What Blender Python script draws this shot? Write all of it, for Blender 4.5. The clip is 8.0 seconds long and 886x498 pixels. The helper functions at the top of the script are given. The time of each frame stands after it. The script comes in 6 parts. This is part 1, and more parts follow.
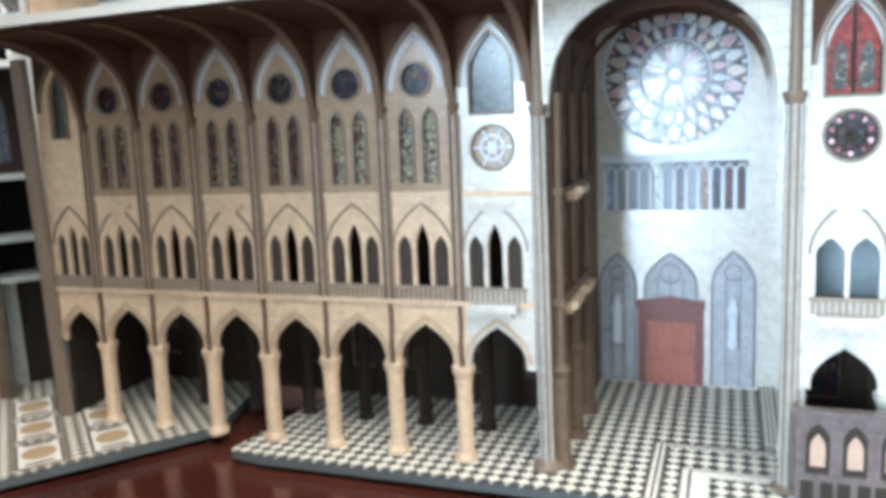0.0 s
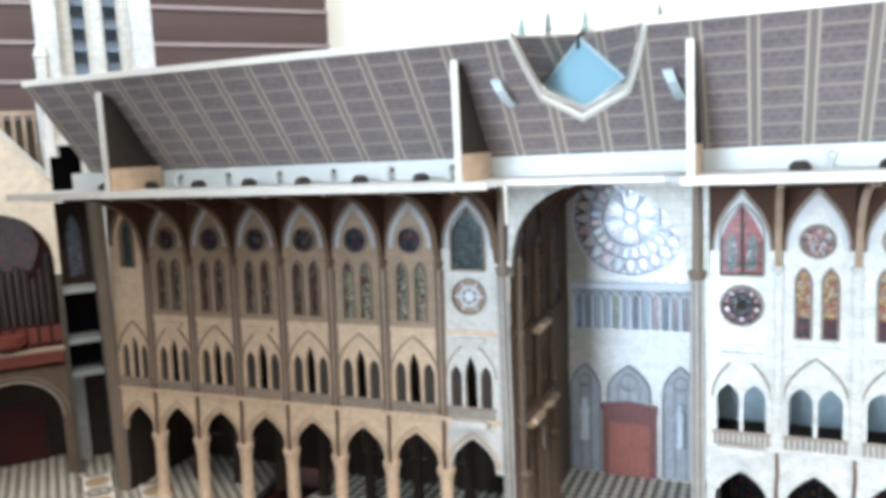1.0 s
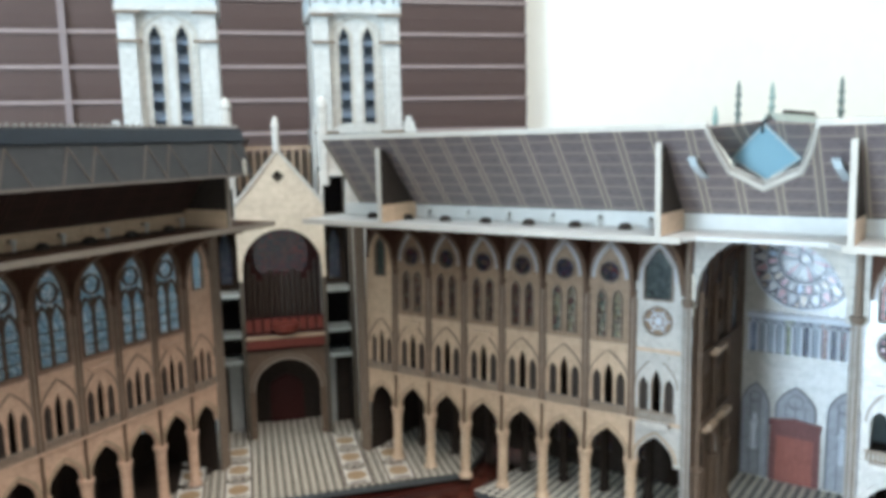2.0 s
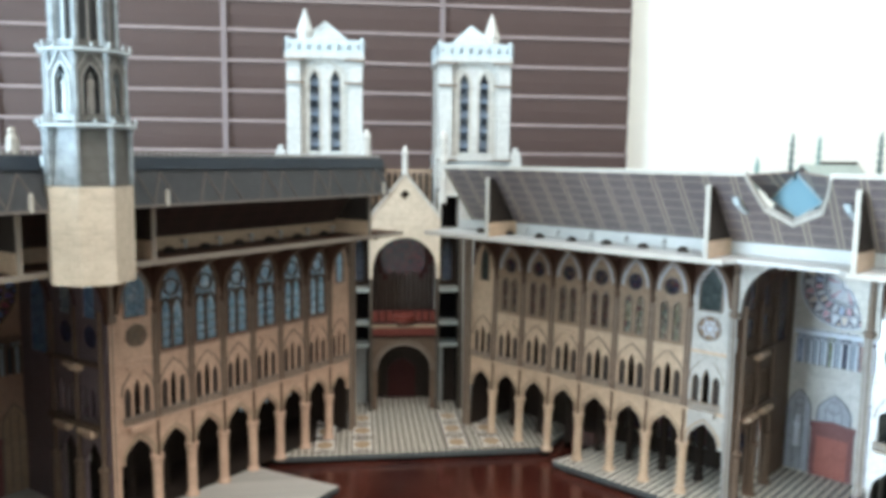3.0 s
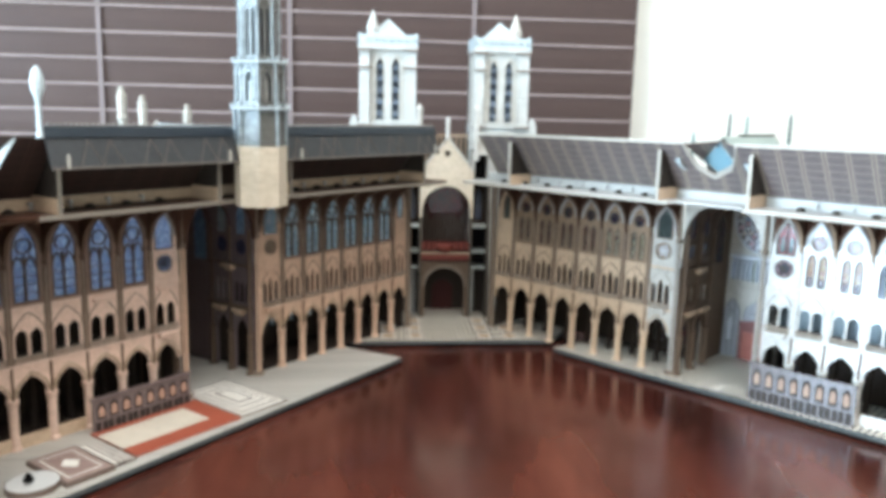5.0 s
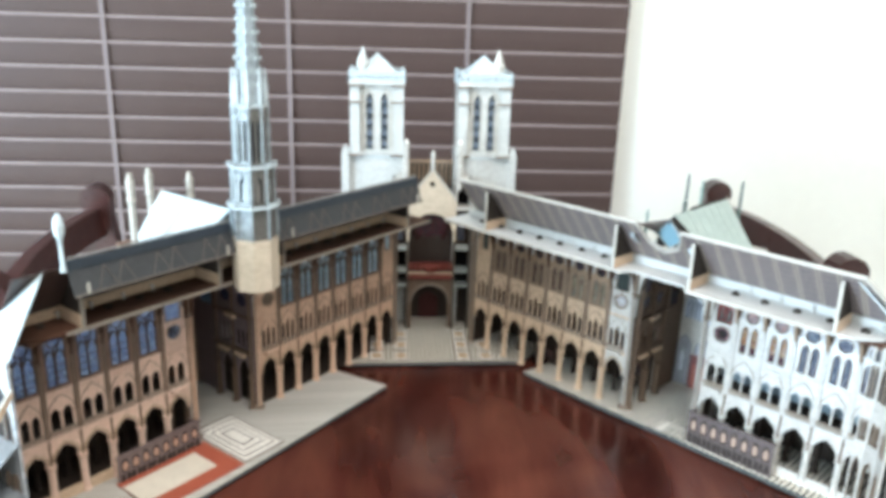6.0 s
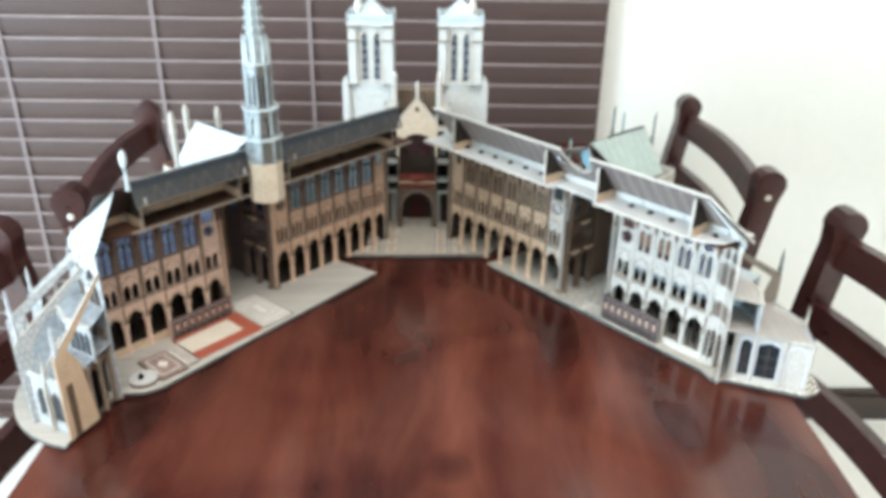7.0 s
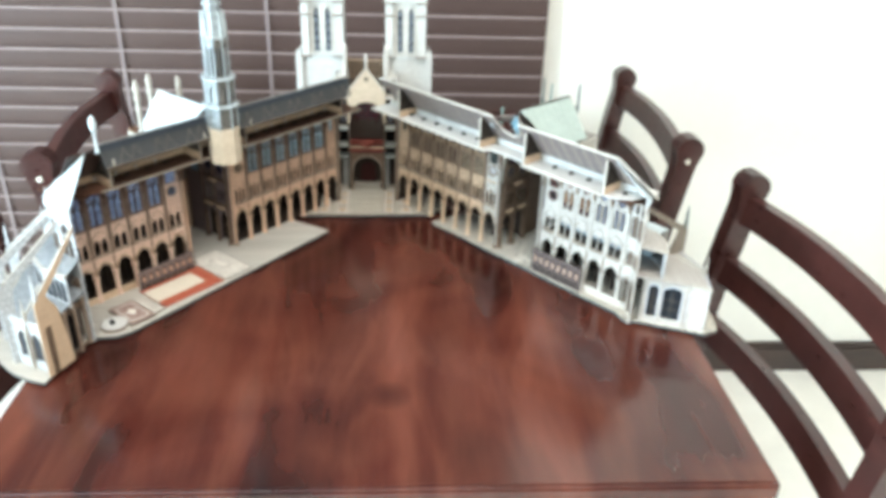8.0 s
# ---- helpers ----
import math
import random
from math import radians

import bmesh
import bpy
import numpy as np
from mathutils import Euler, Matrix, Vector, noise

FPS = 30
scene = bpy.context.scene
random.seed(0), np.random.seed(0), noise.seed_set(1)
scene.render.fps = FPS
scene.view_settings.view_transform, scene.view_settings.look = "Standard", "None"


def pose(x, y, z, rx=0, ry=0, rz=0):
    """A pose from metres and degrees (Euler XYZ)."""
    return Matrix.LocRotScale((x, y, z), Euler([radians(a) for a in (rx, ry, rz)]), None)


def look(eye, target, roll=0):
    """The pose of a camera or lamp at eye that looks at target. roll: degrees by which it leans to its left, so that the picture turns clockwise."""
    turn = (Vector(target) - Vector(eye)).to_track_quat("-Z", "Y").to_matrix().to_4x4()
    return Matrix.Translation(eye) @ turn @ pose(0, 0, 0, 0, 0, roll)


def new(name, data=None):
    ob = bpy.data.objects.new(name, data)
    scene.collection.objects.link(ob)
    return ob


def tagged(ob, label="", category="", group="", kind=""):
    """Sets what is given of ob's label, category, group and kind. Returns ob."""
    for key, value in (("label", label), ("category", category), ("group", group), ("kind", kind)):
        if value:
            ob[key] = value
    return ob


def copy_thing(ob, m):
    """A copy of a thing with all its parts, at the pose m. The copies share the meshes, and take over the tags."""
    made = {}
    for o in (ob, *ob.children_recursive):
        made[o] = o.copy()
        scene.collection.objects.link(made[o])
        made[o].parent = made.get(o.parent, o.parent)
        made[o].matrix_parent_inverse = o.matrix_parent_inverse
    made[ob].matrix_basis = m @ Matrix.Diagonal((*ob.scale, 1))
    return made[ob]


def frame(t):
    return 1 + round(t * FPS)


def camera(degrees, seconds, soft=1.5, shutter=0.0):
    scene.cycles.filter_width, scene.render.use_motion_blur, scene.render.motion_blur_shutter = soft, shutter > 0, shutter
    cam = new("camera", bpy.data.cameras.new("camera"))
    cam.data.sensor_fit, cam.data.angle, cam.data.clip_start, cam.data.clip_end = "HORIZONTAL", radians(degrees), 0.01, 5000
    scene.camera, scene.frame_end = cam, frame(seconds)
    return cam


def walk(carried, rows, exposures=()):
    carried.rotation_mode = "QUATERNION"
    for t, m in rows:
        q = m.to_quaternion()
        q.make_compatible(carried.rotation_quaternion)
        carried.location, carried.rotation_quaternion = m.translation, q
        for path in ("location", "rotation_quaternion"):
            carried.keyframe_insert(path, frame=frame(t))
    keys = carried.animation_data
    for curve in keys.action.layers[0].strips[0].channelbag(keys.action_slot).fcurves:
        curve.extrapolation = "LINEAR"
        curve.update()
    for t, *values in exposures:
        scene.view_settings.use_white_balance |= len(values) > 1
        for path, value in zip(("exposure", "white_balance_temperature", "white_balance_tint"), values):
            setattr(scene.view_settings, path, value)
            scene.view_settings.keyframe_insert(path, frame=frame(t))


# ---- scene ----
cam = camera(58.8, 8.0, soft=4.6)
PATH = [
    (0, (0.0386, -0.4203, 0.8770), (0.9808, 1.3100, 0.5320), -3.0),
    (0.5, (0.0364, -0.4421, 0.9010), (0.9954, 1.2869, 0.6040), -1.9),
    (1, (0.0278, -0.4826, 0.9270), (0.9080, 1.2932, 0.6640), -2.7),
    (1.5, (0.0130, -0.5114, 0.9420), (0.7214, 1.3406, 0.6810), -2.7),
    (2, (-0.0198, -0.5530, 0.9570), (0.4556, 1.3710, 0.6870), -1.4),
    (2.2, (-0.0373, -0.5694, 0.9600), (0.3704, 1.3700, 0.6880), -0.5),
    (3.3, (-0.0383, -0.7026, 0.9710), (0.1467, 1.2755, 0.7450), 1.0),
    (3.5, (-0.0328, -0.7349, 0.9730), (0.1536, 1.2431, 0.7430), 1.5),
    (4, (-0.0338, -0.7979, 0.9750), (0.1525, 1.1680, 0.6600), 1.0),
    (4.5, (-0.0546, -0.8610, 0.9730), (0.0864, 1.1068, 0.6440), 1.3),
    (5.8, (-0.0796, -0.8734, 1.0690), (0.1282, 1.0570, 0.5910), 1.7),
    (6, (-0.0502, -0.9074, 1.1390), (0.0891, 0.9953, 0.5390), 1.8),
    (6.5, (-0.0103, -1.0144, 1.2380), (0.0407, 0.8542, 0.5260), 1.9),
    (7, (0.0248, -1.0978, 1.2350), (0.0500, 0.7075, 0.3750), 0.9),
    (7.5, (0.0286, -1.1540, 1.2510), (0.0154, 0.6206, 0.3280), -1.2),
    (8, (0.0479, -1.1916, 1.2630), (0.1654, 0.5773, 0.3370), 2.0),
]
walk(cam, [(t, look(eye, target, roll)) for t, eye, target, roll in PATH], [(0, 0.26, 6200, 11), (0.5, 0.19, 6280, 13), (1.0, 0.0, 6350, 14), (1.5, -0.2, 6300, 13), (2.0, -0.34, 6200, 10), (3.5, -0.11, 6200, 9), (4.5, -0.06, 6200, 10), (6.0, -0.1, 6250, 10), (7.0, -0.15, 6350, 10), (8.0, 0.10, 6420, 8)])

from mathutils.geometry import tessellate_polygon

# ---- light ----
world = bpy.data.worlds.new("world")
scene.world = world
world.use_nodes = True
wn = world.node_tree.nodes
sky = wn.new("ShaderNodeTexSky")
sky.sky_type, sky.sun_disc = "NISHITA", False
sky.sun_elevation, sky.sun_rotation = radians(38), radians(235)
world.node_tree.links.new(sky.outputs[0], wn["Background"].inputs[0])
wn["Background"].inputs[1].default_value = 0.08


def area(name, eye, target, sx, sy, power, color, spread=180):
    data = bpy.data.lights.new(name, "AREA")
    data.shape, data.size, data.size_y, data.energy, data.color, data.spread = "RECTANGLE", sx, sy, power, color, radians(spread)
    ob = new(name, data)
    ob.matrix_world = look(eye, target)
    return ob


# daylight in the tall side window's opening, and an added overhead fill lamp
area("window_daylight", (-2.74, -1.86, 1.04), (0.0, -1.86, 1.04), 1.05, 1.96, 275, (0.62, 0.825, 1.0))
# fill from an invented opening in the unseen ceiling
area("overhead_fill", (0.15, -1.25, 2.49), (0.15, -1.25, 0.0), 1.3, 0.9, 47, (1.0, 0.94, 0.88))


# ---- materials ----
def shader(name):
    m = bpy.data.materials.new(name)
    m.use_nodes = True
    nt = m.node_tree
    return m, nt, nt.nodes["Principled BSDF"]


def node(nt, kind, **sets):
    n = nt.nodes.new(kind)
    for k, v in sets.items():
        n.inputs[k.replace("_", " ")].default_value = v
    return n


def ramp(nt, fac, stops):
    n = nt.nodes.new("ShaderNodeValToRGB")
    while len(n.color_ramp.elements) < len(stops):
        n.color_ramp.elements.new(0.5)
    for e, (p, c) in zip(n.color_ramp.elements, stops):
        e.position, e.color = p, (*c, 1)
    nt.links.new(fac, n.inputs[0])
    return n.outputs[0]


def mix(nt, fac, a, b, mode="MIX"):
    n = nt.nodes.new("ShaderNodeMix")
    n.data_type, n.blend_type = "RGBA", mode
    for sock, val in ((n.inputs[0], fac), (n.inputs[6], a), (n.inputs[7], b)):
        if isinstance(val, bpy.types.NodeSocket):
            nt.links.new(val, sock)
        elif isinstance(val, (int, float)):
            sock.default_value = val
        else:
            sock.default_value = (*val, 1)
    return n.outputs[2]


def coords(nt, wall=False):
    """Object coordinates; for upright cards along and up the sheet."""
    tc = nt.nodes.new("ShaderNodeTexCoord")
    if not wall:
        return tc.outputs["Object"]
    sep, add, com = (nt.nodes.new(k) for k in ("ShaderNodeSeparateXYZ", "ShaderNodeMath", "ShaderNodeCombineXYZ"))
    nt.links.new(tc.outputs["Object"], sep.inputs[0])
    nt.links.new(sep.outputs[0], add.inputs[0])
    nt.links.new(sep.outputs[1], add.inputs[1])
    nt.links.new(add.outputs[0], com.inputs[0])
    nt.links.new(sep.outputs[2], com.inputs[1])
    return com.outputs[0]


def noise_of(nt, vec, scale, detail=4.0, rough=0.6):
    n = node(nt, "ShaderNodeTexNoise", Scale=scale, Detail=detail, Roughness=rough)
    nt.links.new(vec, n.inputs["Vector"])
    return n.outputs[0]


def bump(nt, bsdf, height, strength, dist):
    b = node(nt, "ShaderNodeBump", Strength=strength, Distance=dist)
    nt.links.new(height, b.inputs["Height"])
    nt.links.new(b.outputs[0], bsdf.inputs["Normal"])


def plain(name, color, rough=0.6, vary=0.25, scale=120.0, metal=0.0, spec=0.4, bumpy=0.15):
    m, nt, b = shader(name)
    v = coords(nt)
    fine, broad = noise_of(nt, v, scale), noise_of(nt, v, scale / 9)
    dark = tuple(c * (1 - vary) for c in color)
    lite = tuple(min(1, c * (1 + vary * 0.6)) for c in color)
    c1 = mix(nt, broad, dark, lite)
    c2 = mix(nt, 0.35, c1, ramp(nt, fine, [(0.3, dark), (0.7, lite)]))
    nt.links.new(c2, b.inputs["Base Color"])
    b.inputs["Roughness"].default_value, b.inputs["Metallic"].default_value = rough, metal
    b.inputs["Specular IOR Level"].default_value = spec
    bump(nt, b, fine, bumpy, 0.0004)
    return m


def masonry(name, color, joint, bw=0.007, bh=0.0032, strength=0.45, rough=0.42, gap=0.06, spec=0.4):
    """Printed ashlar on card."""
    m, nt, b = shader(name)
    v = coords(nt, True)
    br = node(nt, "ShaderNodeTexBrick", Scale=1.0)
    br.inputs["Brick Width"].default_value, br.inputs["Row Height"].default_value = bw, bh
    br.inputs["Mortar Size"].default_value, br.inputs["Mortar Smooth"].default_value = bh * gap, 0.4
    br.inputs["Color1"].default_value = (*[c * 0.9 for c in color], 1)
    br.inputs["Color2"].default_value = (*[min(1, c * 1.1) for c in color], 1)
    br.inputs["Mortar"].default_value = (*joint, 1)
    nt.links.new(v, br.inputs["Vector"])
    fine, mid, broad = noise_of(nt, v, 900), noise_of(nt, v, 260, 3), noise_of(nt, v, 55)
    c = mix(nt, strength, color, br.outputs[0])
    c = mix(nt, 0.45, c, ramp(nt, broad, [(0.3, tuple(x * 0.66 for x in color)), (0.65, tuple(min(1, x * 1.18) for x in color))]))
    c = mix(nt, 0.30, c, ramp(nt, mid, [(0.34, tuple(x * y for x, y in zip(color, (0.5, 0.44, 0.38)))), (0.62, tuple(min(1, x * 1.22) for x in color))]))
    c = mix(nt, 0.25, c, ramp(nt, fine, [(0.3, tuple(x * 0.4 for x in color)), (0.7, tuple(min(1, x * 1.3) for x in color))]))
    nt.links.new(c, b.inputs["Base Color"])
    b.inputs["Roughness"].default_value, b.inputs["Specular IOR Level"].default_value = rough, spec
    return m


def glass_print(name, cols, lead=(0.02, 0.02, 0.025), cell=420.0, through_light=0.35, rough=0.2):
    """Stained glass printed on clear film: small coloured cells in dark lead."""
    m, nt, b = shader(name)
    v = coords(nt, True)
    vo = node(nt, "ShaderNodeTexVoronoi", Scale=cell)
    nt.links.new(v, vo.inputs["Vector"])
    ed = node(nt, "ShaderNodeTexVoronoi", Scale=cell)
    ed.feature = "DISTANCE_TO_EDGE"
    nt.links.new(v, ed.inputs["Vector"])
    sep = nt.nodes.new("ShaderNodeSeparateColor")
    nt.links.new(vo.outputs["Color"], sep.inputs[0])
    n = len(cols)
    c = ramp(nt, sep.outputs[0], [((i + 0.5) / n, k) for i, k in enumerate(cols)])
    c = mix(nt, ramp(nt, ed.outputs["Distance"], [(0.02, (0, 0, 0)), (0.12, (1, 1, 1))]), lead, c)
    nt.links.new(c, b.inputs["Base Color"])
    b.inputs["Roughness"].default_value, b.inputs["Specular IOR Level"].default_value = rough, 0.8
    tr, ms = nt.nodes.new("ShaderNodeBsdfTranslucent"), nt.nodes.new("ShaderNodeMixShader")
    nt.links.new(c, tr.inputs[0])
    ms.inputs[0].default_value = through_light
    nt.links.new(b.outputs[0], ms.inputs[1])
    nt.links.new(tr.outputs[0], ms.inputs[2])
    nt.links.new(ms.outputs[0], nt.nodes["Material Output"].inputs[0])
    return m


def tile_print(name, white, black, size=0.0036):
    """Black and white tiles laid diagonally."""
    m, nt, b = shader(name)
    v = coords(nt)
    ch = node(nt, "ShaderNodeTexChecker", Scale=1 / size)
    ch.inputs["Color1"].default_value, ch.inputs["Color2"].default_value = (*white, 1), (*black, 1)
    off = node(nt, "ShaderNodeMapping")
    off.inputs["Location"].default_value = (0.0003, 0.0004, 0.01)
    off.inputs["Rotation"].default_value = (0, 0, radians(45))
    nt.links.new(v, off.inputs[0])
    nt.links.new(off.outputs[0], ch.inputs["Vector"])
    broad = noise_of(nt, v, 40)
    c = mix(nt, 0.3, ch.outputs[0], ramp(nt, broad, [(0.3, tuple(x * 0.7 for x in white)), (0.7, white)]), "MULTIPLY")
    nt.links.new(c, b.inputs["Base Color"])
    b.inputs["Roughness"].default_value = 0.45
    return m


def roof_print(name, base, light):
    """Printed timber inside of the roof: rafters along the slope and battens across."""
    m, nt, b = shader(name)
    v = coords(nt)
    sep = nt.nodes.new("ShaderNodeSeparateXYZ")
    nt.links.new(v, sep.inputs[0])

    def stripes(sock, pitch, share):
        d = nt.nodes.new("ShaderNodeMath")
        d.operation = "DIVIDE"
        d.inputs[1].default_value = pitch
        nt.links.new(sock, d.inputs[0])
        f = nt.nodes.new("ShaderNodeMath")
        f.operation = "FRACT"
        nt.links.new(d.outputs[0], f.inputs[0])
        g = nt.nodes.new("ShaderNodeMath")
        g.operation = "LESS_THAN"
        g.inputs[1].default_value = share
        nt.links.new(f.outputs[0], g.inputs[0])
        return g.outputs[0]
    fine = noise_of(nt, v, 420)
    c = ramp(nt, fine, [(0.3, tuple(x * 0.75 for x in base)), (0.7, tuple(x * 1.3 for x in base))])
    # short dashes in offset rows between the battens
    row = nt.nodes.new("ShaderNodeCombineXYZ")
    nt.links.new(sep.outputs[0], row.inputs[0])
    nt.links.new(sep.outputs[2], row.inputs[1])
    dash = node(nt, "ShaderNodeTexBrick", Scale=1.0)
    dash.inputs["Brick Width"].default_value, dash.inputs["Row Height"].default_value = 0.0032, 0.0018
    dash.inputs["Mortar Size"].default_value = 0.0003
    for k, f in (("Color1", 0.72), ("Color2", 1.05), ("Mortar", 1.75)):
        dash.inputs[k].default_value = (*[min(1, x * f) for x in base], 1)
    nt.links.new(row.outputs[0], dash.inputs["Vector"])
    c = mix(nt, 0.32, c, dash.outputs[0])
    c = mix(nt, stripes(sep.outputs[2], 0.0054, 0.16), c, tuple(x * 0.45 + y * 0.55 for x, y in zip(base, light)))

    def shifted(d):
        n = nt.nodes.new("ShaderNodeMath")
        n.operation = "ADD"
        n.inputs[1].default_value = d
        nt.links.new(sep.outputs[0], n.inputs[0])
        return n.outputs[0]
    c = mix(nt, stripes(shifted(-0.0083), 0.0160, 0.24), c, tuple(x * 0.6 + y * 0.25 for x, y in zip(base, light)))
    c = mix(nt, stripes(shifted(-0.0085), 0.0160, 0.055), c, light)
    c = mix(nt, stripes(shifted(-0.0113), 0.0160, 0.055), c, light)
    nt.links.new(c, b.inputs["Base Color"])
    b.inputs["Roughness"].default_value = 0.5
    return m


def wood(name, dark, mid, lite, rough=0.25, along="y", scale=1.0, knots=False, coat=0.3):
    m, nt, b = shader(name)
    v = coords(nt)
    mp = nt.nodes.new("ShaderNodeMapping")
    mp.inputs["Scale"].default_value = {"x": (1.5, 7, 7), "y": (7, 1.5, 7), "z": (7, 7, 1.5)}[along]
    nt.links.new(v, mp.inputs[0])
    gn = node(nt, "ShaderNodeTexNoise", Scale=2.6 * scale, Detail=4.0, Roughness=0.5, Distortion=0.9)
    nt.links.new(mp.outputs[0], gn.inputs["Vector"])
    grain = gn.outputs[0]
    fine = noise_of(nt, mp.outputs[0], 16 * scale, 3, 0.5)
    cloud = noise_of(nt, v, 4 * scale, 3)
    c = ramp(nt, grain, [(0.25, dark), (0.5, mid), (0.75, lite)])
    c = mix(nt, 0.10, c, ramp(nt, fine, [(0.35, dark), (0.65, lite)]))
    c = mix(nt, 0.45, c, ramp(nt, cloud, [(0.32, dark), (0.68, lite)]))
    if knots:
        vo = node(nt, "ShaderNodeTexVoronoi", Scale=4.6)
        nt.links.new(v, vo.inputs["Vector"])
        c = mix(nt, ramp(nt, vo.outputs["Distance"], [(0.02, (1, 1, 1)), (0.085, (0, 0, 0))]), c, tuple(x * 0.45 for x in dark))
    nt.links.new(c, b.inputs["Base Color"])
    nt.links.new(ramp(nt, fine, [(0.2, (rough * 0.8,) * 3), (0.8, (rough * 1.35,) * 3)]), b.inputs["Roughness"])
    b.inputs["Coat Weight"].default_value, b.inputs["Coat Roughness"].default_value = coat, 0.18
    bump(nt, b, fine, 0.02, 0.0005)
    return m


def table_wood():
    m, nt, b = shader("polished_red_wood")
    v = coords(nt)
    mp = nt.nodes.new("ShaderNodeMapping")
    mp.inputs["Scale"].default_value = (7, 1.7, 6)
    nt.links.new(v, mp.inputs[0])
    gn = node(nt, "ShaderNodeTexNoise", Scale=1.7, Detail=3.0, Roughness=0.45, Distortion=1.3)
    nt.links.new(mp.outputs[0], gn.inputs["Vector"])
    lines = node(nt, "ShaderNodeTexNoise", Scale=11.0, Detail=3.0, Roughness=0.5, Distortion=0.9)
    fp = nt.nodes.new("ShaderNodeMapping")
    fp.inputs["Scale"].default_value = (12, 1.6, 8)
    nt.links.new(v, fp.inputs[0])
    nt.links.new(fp.outputs[0], lines.inputs["Vector"])
    cloud = node(nt, "ShaderNodeTexNoise", Scale=5.5, Detail=2.5, Roughness=0.5, Distortion=0.8)
    nt.links.new(v, cloud.inputs["Vector"])
    board = node(nt, "ShaderNodeTexNoise", Scale=1.0, Detail=1.0, Roughness=0.4, Distortion=0.25)
    bp = nt.nodes.new("ShaderNodeMapping")
    bp.inputs["Scale"].default_value = (15, 0.9, 1)
    nt.links.new(v, bp.inputs[0])
    nt.links.new(bp.outputs[0], board.inputs["Vector"])
    c = ramp(nt, gn.outputs[0], [(0.36, (0.016, 0.0052, 0.0046)), (0.5, (0.055, 0.0128, 0.0085)), (0.68, (0.147, 0.045, 0.0265))])
    c = mix(nt, 0.15, c, ramp(nt, lines.outputs[0], [(0.35, (0.014, 0.005, 0.0048)), (0.65, (0.125, 0.038, 0.024))]))
    c = mix(nt, 0.42, c, ramp(nt, cloud.outputs[0], [(0.37, (0.012, 0.0042, 0.0040)), (0.5, (0.055, 0.0130, 0.0088)), (0.67, (0.149, 0.047, 0.0280))]))
    c = mix(nt, 0.30, c, ramp(nt, board.outputs[0], [(0.40, (0.018, 0.0040, 0.0036)), (0.50, (0.060, 0.0120, 0.0080)), (0.60, (0.150, 0.046, 0.029))]))
    vo = node(nt, "ShaderNodeTexVoronoi", Scale=3.4)
    nt.links.new(v, vo.inputs["Vector"])
    c = mix(nt, ramp(nt, vo.outputs["Distance"], [(0.03, (0.8, 0.8, 0.8)), (0.10, (0, 0, 0))]), c, (0.014, 0.004, 0.004))
    nt.links.new(c, b.inputs["Base Color"])
    nt.links.new(ramp(nt, cloud.outputs[0], [(0.3, (0.13,) * 3), (0.7, (0.19,) * 3)]), b.inputs["Roughness"])
    b.inputs["Specular IOR Level"].default_value = 0.46
    bump(nt, b, cloud.outputs[0], 0.012, 0.002)
    return m


STONE = masonry("printed_stone", (0.59, 0.415, 0.275), (0.22, 0.14, 0.085), strength=0.6)
# pinker, paler copy of the stone; the choir's missing light is in it
STONE_ROSE = masonry("brightened_pinkish_stone", (0.72, 0.495, 0.375), (0.28, 0.19, 0.14), strength=0.6)
STONE_PALE = masonry("printed_pale_stone", (0.56, 0.52, 0.46), (0.30, 0.27, 0.24), rough=0.20, spec=0.9)
GREY = masonry("printed_grey_tracery", (0.335, 0.232, 0.155), (0.18, 0.13, 0.10), strength=0.3, rough=0.22, spec=0.7)
RING_PALE = plain("printed_pale_ring", (0.46, 0.44, 0.43), 0.3, 0.2, 300)
PIER = masonry("printed_pier_stone", (0.40, 0.365, 0.325), (0.2, 0.17, 0.15), bw=0.0015, bh=0.03)
STONE_WARM = masonry("printed_warm_stone", (0.615, 0.395, 0.270), (0.24, 0.13, 0.085), strength=0.6)
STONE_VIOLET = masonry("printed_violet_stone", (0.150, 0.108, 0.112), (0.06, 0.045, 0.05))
FACADE = masonry("printed_outer_stone", (0.50, 0.46, 0.39), (0.16, 0.14, 0.12), bw=0.009, bh=0.0045, strength=0.7, gap=0.12)
MOULD = plain("printed_moulding", (0.42, 0.30, 0.195), 0.5, 0.3, 300)
TRIM = plain("shaded_print_line", (0.19, 0.135, 0.095), 0.55, 0.3, 300)
SHAFT = plain("printed_brown_shaft", (0.140, 0.086, 0.055), 0.55, 0.35, 300, spec=0.2)
BALUSTER = plain("printed_baluster", (0.26, 0.20, 0.15), 0.55, 0.3, 300)
EDGE = plain("foam_board_edge", (0.47, 0.43, 0.37), 0.7, 0.15, 200)
EDGE_BROWN = plain("tan_foam_board_edge", (0.25, 0.205, 0.16), 0.7, 0.2, 200)
BROWN_PANEL = masonry("printed_brown_panel", (0.29, 0.175, 0.120), (0.12, 0.08, 0.06), strength=0.3)
ARCH_GREY = masonry("printed_grey_arch", (0.40, 0.40, 0.42), (0.22, 0.22, 0.24), bw=0.0022, bh=0.03, strength=0.5)
ARCH_LINE = plain("printed_grey_line", (0.19, 0.185, 0.20), 0.5, 0.3, 300)
PANE_BROWN = plain("printed_brown_pane", (0.048, 0.035, 0.027), 0.75, 0.6, 220, spec=0.2)
PILASTER = masonry("printed_pilaster", (0.30, 0.215, 0.155), (0.15, 0.11, 0.085), bw=0.0013, bh=0.02, strength=0.6, gap=0.02)
